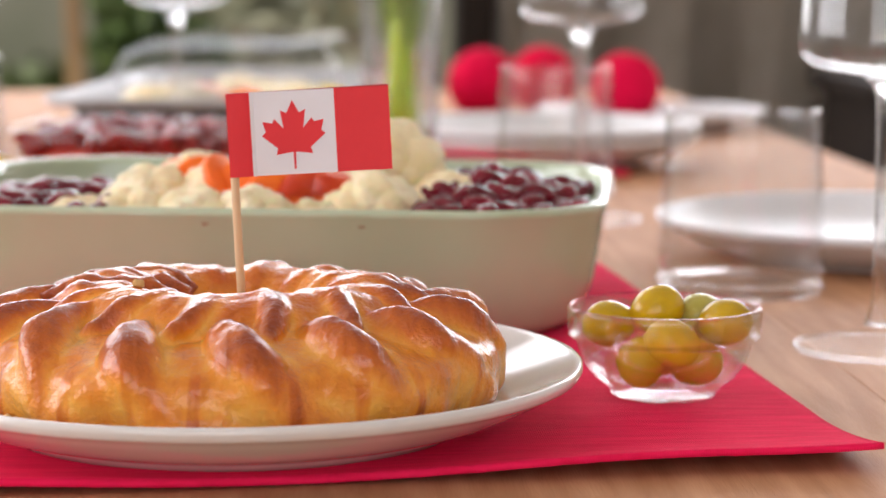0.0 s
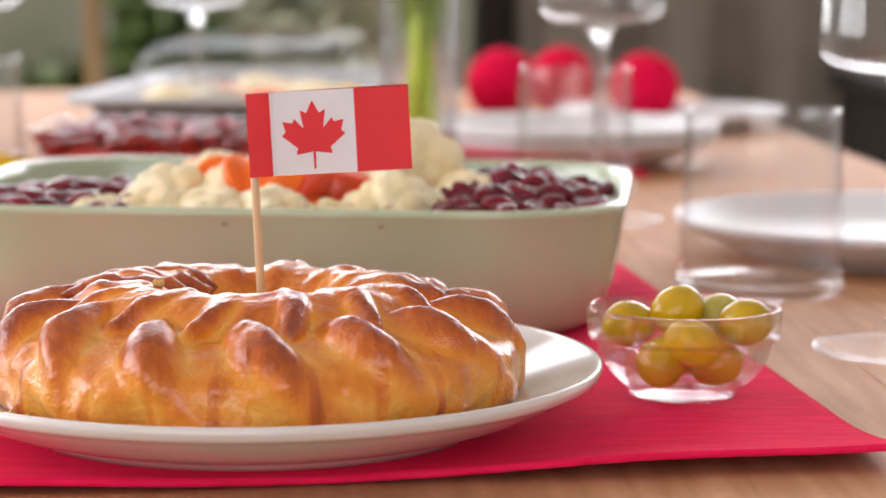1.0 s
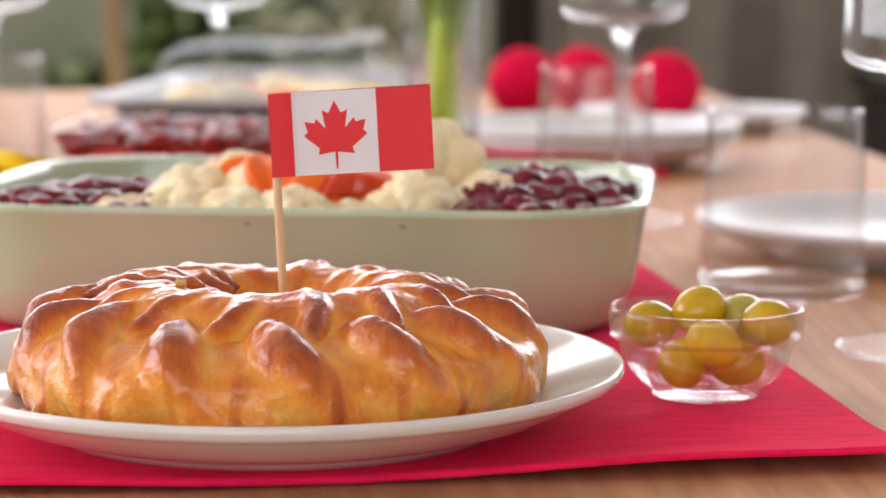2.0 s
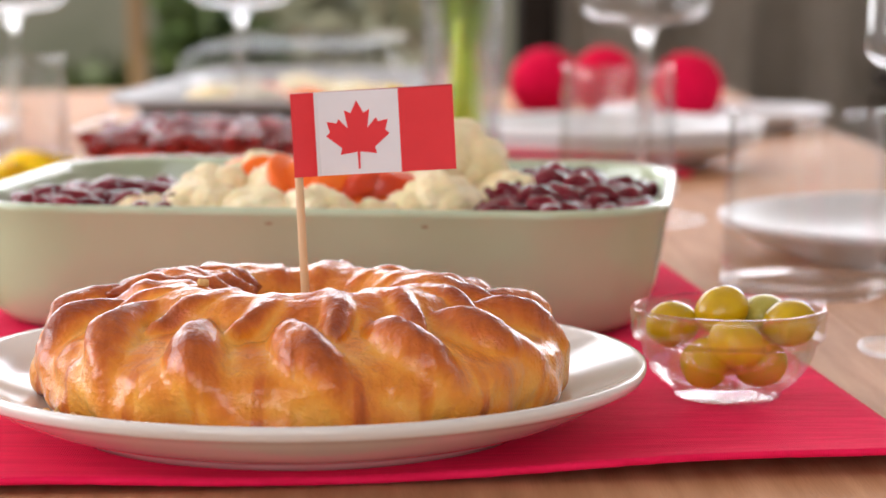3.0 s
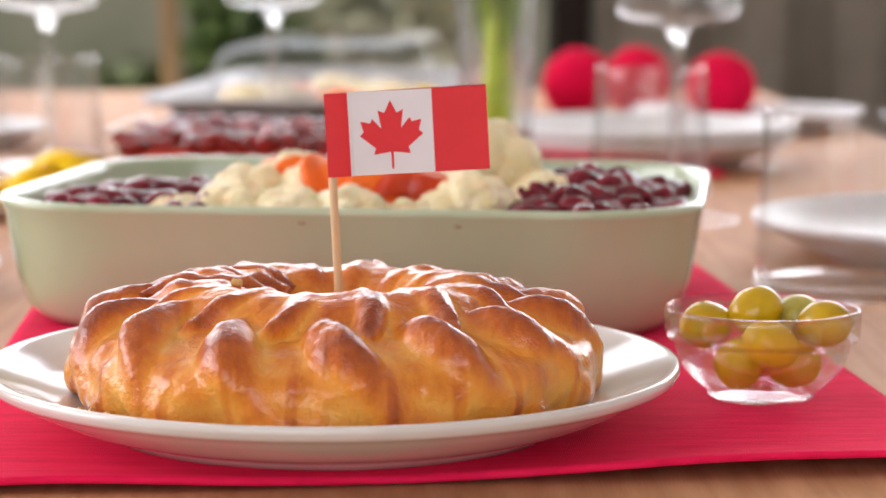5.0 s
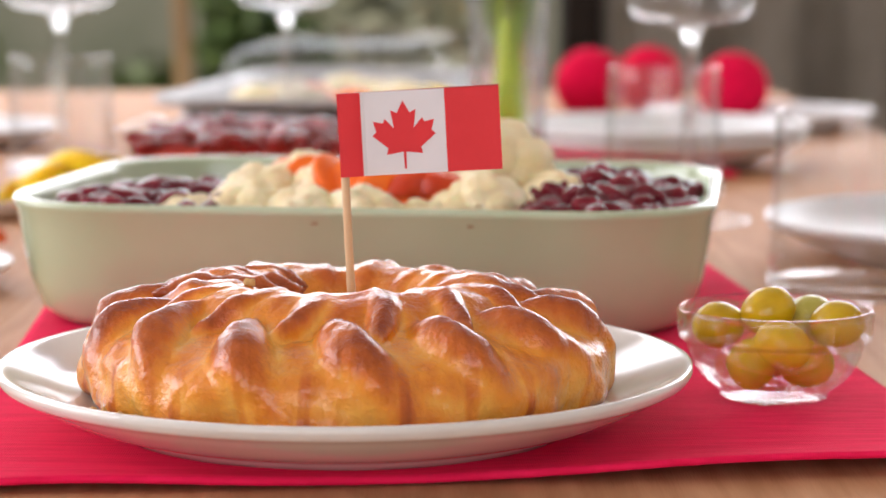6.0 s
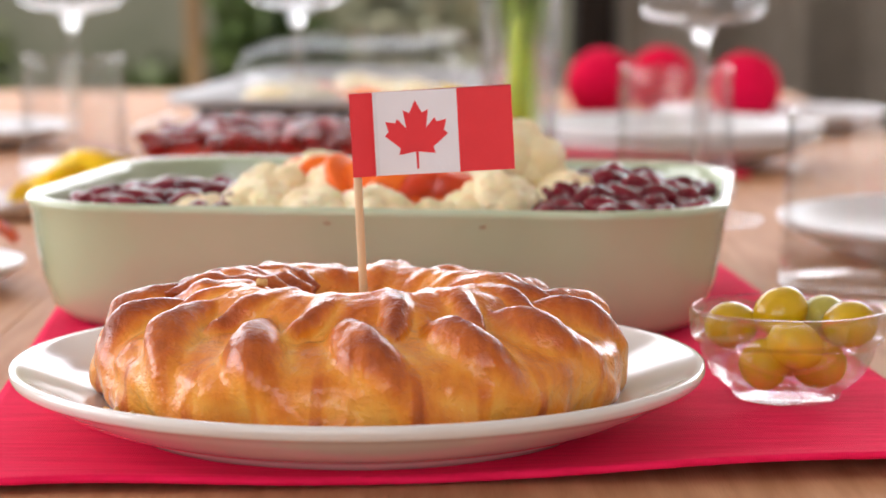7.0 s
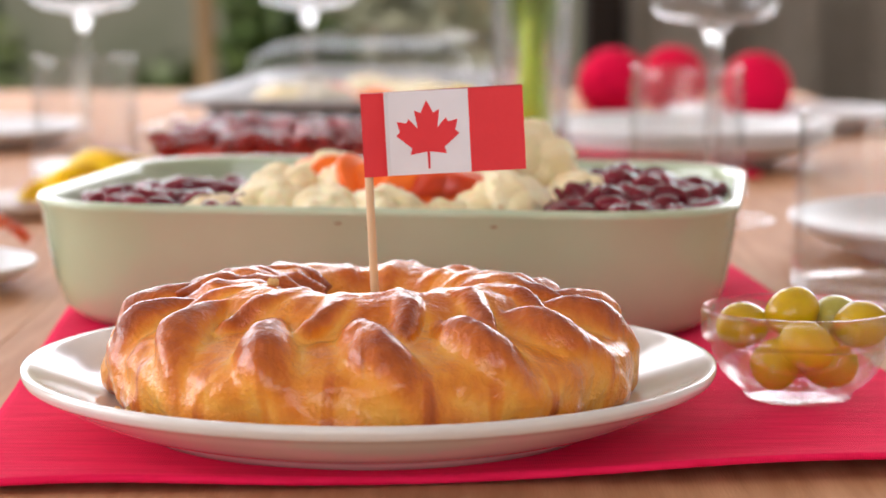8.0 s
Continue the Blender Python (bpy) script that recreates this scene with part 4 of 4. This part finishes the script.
CS = pose(-0.055, 2.040, 0.0006, 0, 0, -6)
cas = thing("casserole", CS, "long white-rimmed casserole of vegetables with a clear glass lid", "casserole")
# The pot is dark all over to stand for shade beneath the rim.
part("pot", tray([(0.105, 0.225, 0.05, 0.0), (0.110, 0.230, 0.05, 0.003), (0.122, 0.242, 0.055, 0.044), (0.116, 0.236, 0.052, 0.0445), (0.104, 0.224, 0.048, 0.010), (0.100, 0.220, 0.046, 0.008)], 10), M_POT_SHADE, cas, "casserole body, coloured dark for the shade under its rim")
part("rim", tray([(0.117, 0.237, 0.052, 0.0450), (0.138, 0.258, 0.060, 0.0470), (0.142, 0.262, 0.062, 0.0500), (0.141, 0.261, 0.062, 0.0530), (0.136, 0.256, 0.060, 0.0545),
                  (0.124, 0.244, 0.054, 0.0525), (0.118, 0.238, 0.052, 0.0490), (0.1165, 0.2365, 0.052, 0.0452)], 10), M_RIM, cas, "broad white glazed rim")


def dome(a, b, r, z0, h, thick):
    """A lid pressed from thin sheet: a flat flange and a domed top."""
    out = []
    for k in range(9):
        t = radians(90 * k / 8)
        c = 1 - 0.55 * (1 - math.cos(t)) ** 1.6
        out.append((a * c, b * c, r * c, z0 + h * math.sin(t)))
    top = [(x - thick, y - thick, q, z - thick) for x, y, q, z in reversed(out)]
    return tray(out + top, 10)


lid = part("lid", dome(0.096, 0.205, 0.05, 0.0550, 0.044, 0.0025), M_LID, cas, "domed clear glass lid")
lid.visible_shadow = False
for i, (x, y, m, s) in enumerate(((-0.055, -0.190, M_CAULI, 0.022), (-0.020, -0.200, M_CREAM, 0.022), (0.020, -0.195, M_CARROT, 0.018), (0.062, -0.190, M_CAULI, 0.026), (0.085, -0.170, M_YELLOW, 0.020), (-0.070, -0.140, M_CREAM, 0.020),
                                  (-0.02, -0.15, M_CARROT, 0.020), (0.03, -0.14, M_CAULI, 0.024), (-0.05, -0.08, M_CREAM, 0.022), (0.04, -0.06, M_CREAM, 0.022), (-0.01, -0.02, M_CAULI, 0.022))):
    single("vegetable_chunk", lump(s, 3, (1.2, 1, 0.7), 0.12, 90, i), m, CS @ pose(x, y, 0.047, 0, 0, i * 50), "cooked vegetable chunk in the white-rimmed casserole", "vegetable", "vegetables in the casserole")
single("casserole_filling", bed(0.100, 0.220, 0.044, 0.0115, 0.044), M_GRATIN, CS, "golden baked filling of the casserole", "filling")


# ---- sliced peppers and dip ----
yellow_strip = pepper_strip(0.036, 0.070, 0.006, M_YELLOW, thick=0.007)
board = single("serving_board", box(0.17, 0.12, 0.008, 0.003), M_CHAIR, pose(-0.225, 1.480, 0.0006, 0, 0, 12), "small wooden board with sliced yellow peppers", "board")
for x, y, z, c in ((-0.240, 1.455, 0.009, 25), (-0.202, 1.470, 0.009, -12), (-0.226, 1.450, 0.016, 35), (-0.204, 1.460, 0.017, 8), (-0.216, 1.456, 0.023, -18)):
    single("pepper_slice", yellow_strip, None, pose(x, y, z, 0, 0, c), "curved slice of yellow pepper on the wooden board", "pepper", "yellow pepper slices")
orange_strip = pepper_strip(0.022, 0.050, 0.012, M_ORANGE)
DP = pose(-0.270, 1.120, 0.0006)
single("side_plate", lathe(plate_profile(0.066, 0.014), 64), M_WHITE, DP, "small white plate with orange pepper slices and cream dip", "plate")
for x, y, z, c in ((-0.254, 1.262, 0.003, 40), (-0.270, 1.238, 0.003, -20)):
    single("pepper_slice", orange_strip, None, pose(x, y, z, 0, 0, c), "curved slice of orange pepper on the table", "pepper", "orange pepper slices")
single("cream_dip", lump(0.042, 4, (1, 1, 0.28), 0.06, 60, 5), M_CREAM, DP @ pose(-0.005, 0, 0.0165), "pale cream dip on the small white plate", "dip")
single("bread_crumb", crumb_me, None, pose(-0.0580, 0.7640, 0.0545), "tiny golden crumb lying on the bread ring", "crumb")


for k in range(16):
    a = radians((18, 22, 27, 31, 36, 40, 44, 49, 53, 58, -52, -57, -61, 24, 46, 34)[k])
    rr = 0.0930 + 0.0022 * ((k * 7) % 5) / 4
    single("bread_crumb", crumb_me, None, pose(BX + rr * math.sin(a), BY - rr * math.cos(a), BZ + 0.0042, k * 40, k * 25, k * 70) @ Matrix.Scale(0.7 + 0.15 * (k % 4), 4),
           "tiny toasted crumb on the plate beside the bread ring", "crumb", "crumbs on the plate")


# ---- garden beyond the door ----
def leaves(n, rx, ry, rz, size, seed, clumps=26):
    """A crown of many small leaves set round clump centres."""
    rng = np.random.RandomState(seed)
    d = rng.normal(size=(clumps, 3))
    d /= np.linalg.norm(d, axis=1)[:, None]
    cen = d * rng.uniform(0.35, 1.0, (clumps, 1)) * np.array([rx, ry, rz])
    p = cen[rng.randint(0, clumps, n)] + rng.normal(size=(n, 3)) * np.array([rx, ry, rz]) * 0.17
    a = rng.normal(size=(n, 3))
    a /= np.linalg.norm(a, axis=1)[:, None]
    b = np.cross(a, rng.normal(size=(n, 3)))
    b /= np.linalg.norm(b, axis=1)[:, None]
    s = size * rng.uniform(0.6, 1.3, (n, 1))
    v = np.stack([p - a * s, p - b * s * 0.45, p + a * s, p + b * s * 0.45], 1).reshape(-1, 3)
    me = bpy.data.meshes.new("leaves")
    me.from_pydata(v.tolist(), [], np.arange(n * 4).reshape(-1, 4).tolist())
    return me


G0 = FLOOR - 0.05


def shrub(x, y, rx, ry, rz, seed, material, label):
    t = thing("shrub", pose(x, y, G0), label, "shrub")
    rng = random.Random(seed)
    for i in range(5):
        a = rng.uniform(0, 6.28)
        part("branch", tube([(0.03 * math.cos(a), 0.03 * math.sin(a), 0), (rx * 0.4 * math.cos(a), ry * 0.4 * math.sin(a), rz * 0.9), (rx * 0.7 * math.cos(a), ry * 0.7 * math.sin(a), rz * 1.5)], [0.02, 0.014, 0.006], 7), M_BARK, t)
    me = leaves(5200, rx, ry, rz, 0.045, seed)
    me.materials.append(material)
    o = part("foliage", me, None, t)
    o.location = (0, 0, rz * 1.02)


shrub(-1.62, 6.6, 0.36, 0.4, 0.66, 1, M_LEAF, "dense green garden shrub in front of the pale wall")
shrub(-0.90, 7.2, 0.15, 0.15, 0.29, 2, M_LEAF, "low green garden shrub in front of the pale wall")
shrub(-0.48, 7.1, 0.20, 0.2, 0.50, 3, M_LEAF, "green garden shrub beside the tree trunk")
shrub(0.12, 7.8, 0.22, 0.25, 0.55, 5, M_LEAF2, "dry grey-green garden shrub before the wall")
shrub(-0.30, 7.9, 0.24, 0.2, 0.50, 6, M_LEAF2, "dry grey-green garden shrub before the wall")
tree = thing("tree", pose(-0.675, 6.4, G0), "slim brown tree trunk with a leafy crown in the garden", "tree")
part("trunk", tube([(0, 0, -0.02), (0.01, 0, 0.5), (-0.01, 0.01, 1.4), (0.02, 0, 3.0), (0.0, 0.02, 4.6)], [0.042, 0.028, 0.026, 0.024, 0.018], 12), M_BARK, tree)
for i in range(5):
    a = i * 1.3
    part("limb", tube([(0, 0, 3.7 + 0.1 * i), (0.3 * math.cos(a), 0.3 * math.sin(a), 4.1 + 0.1 * i), (0.6 * math.cos(a), 0.6 * math.sin(a), 4.4 + 0.1 * i)], [0.02, 0.014, 0.006], 7), M_BARK, tree)
crown = leaves(6000, 0.8, 0.8, 0.6, 0.05, 11)
crown.materials.append(M_LEAF)
o = part("crown", crown, None, tree)
o.location = (0, 0, 4.7)
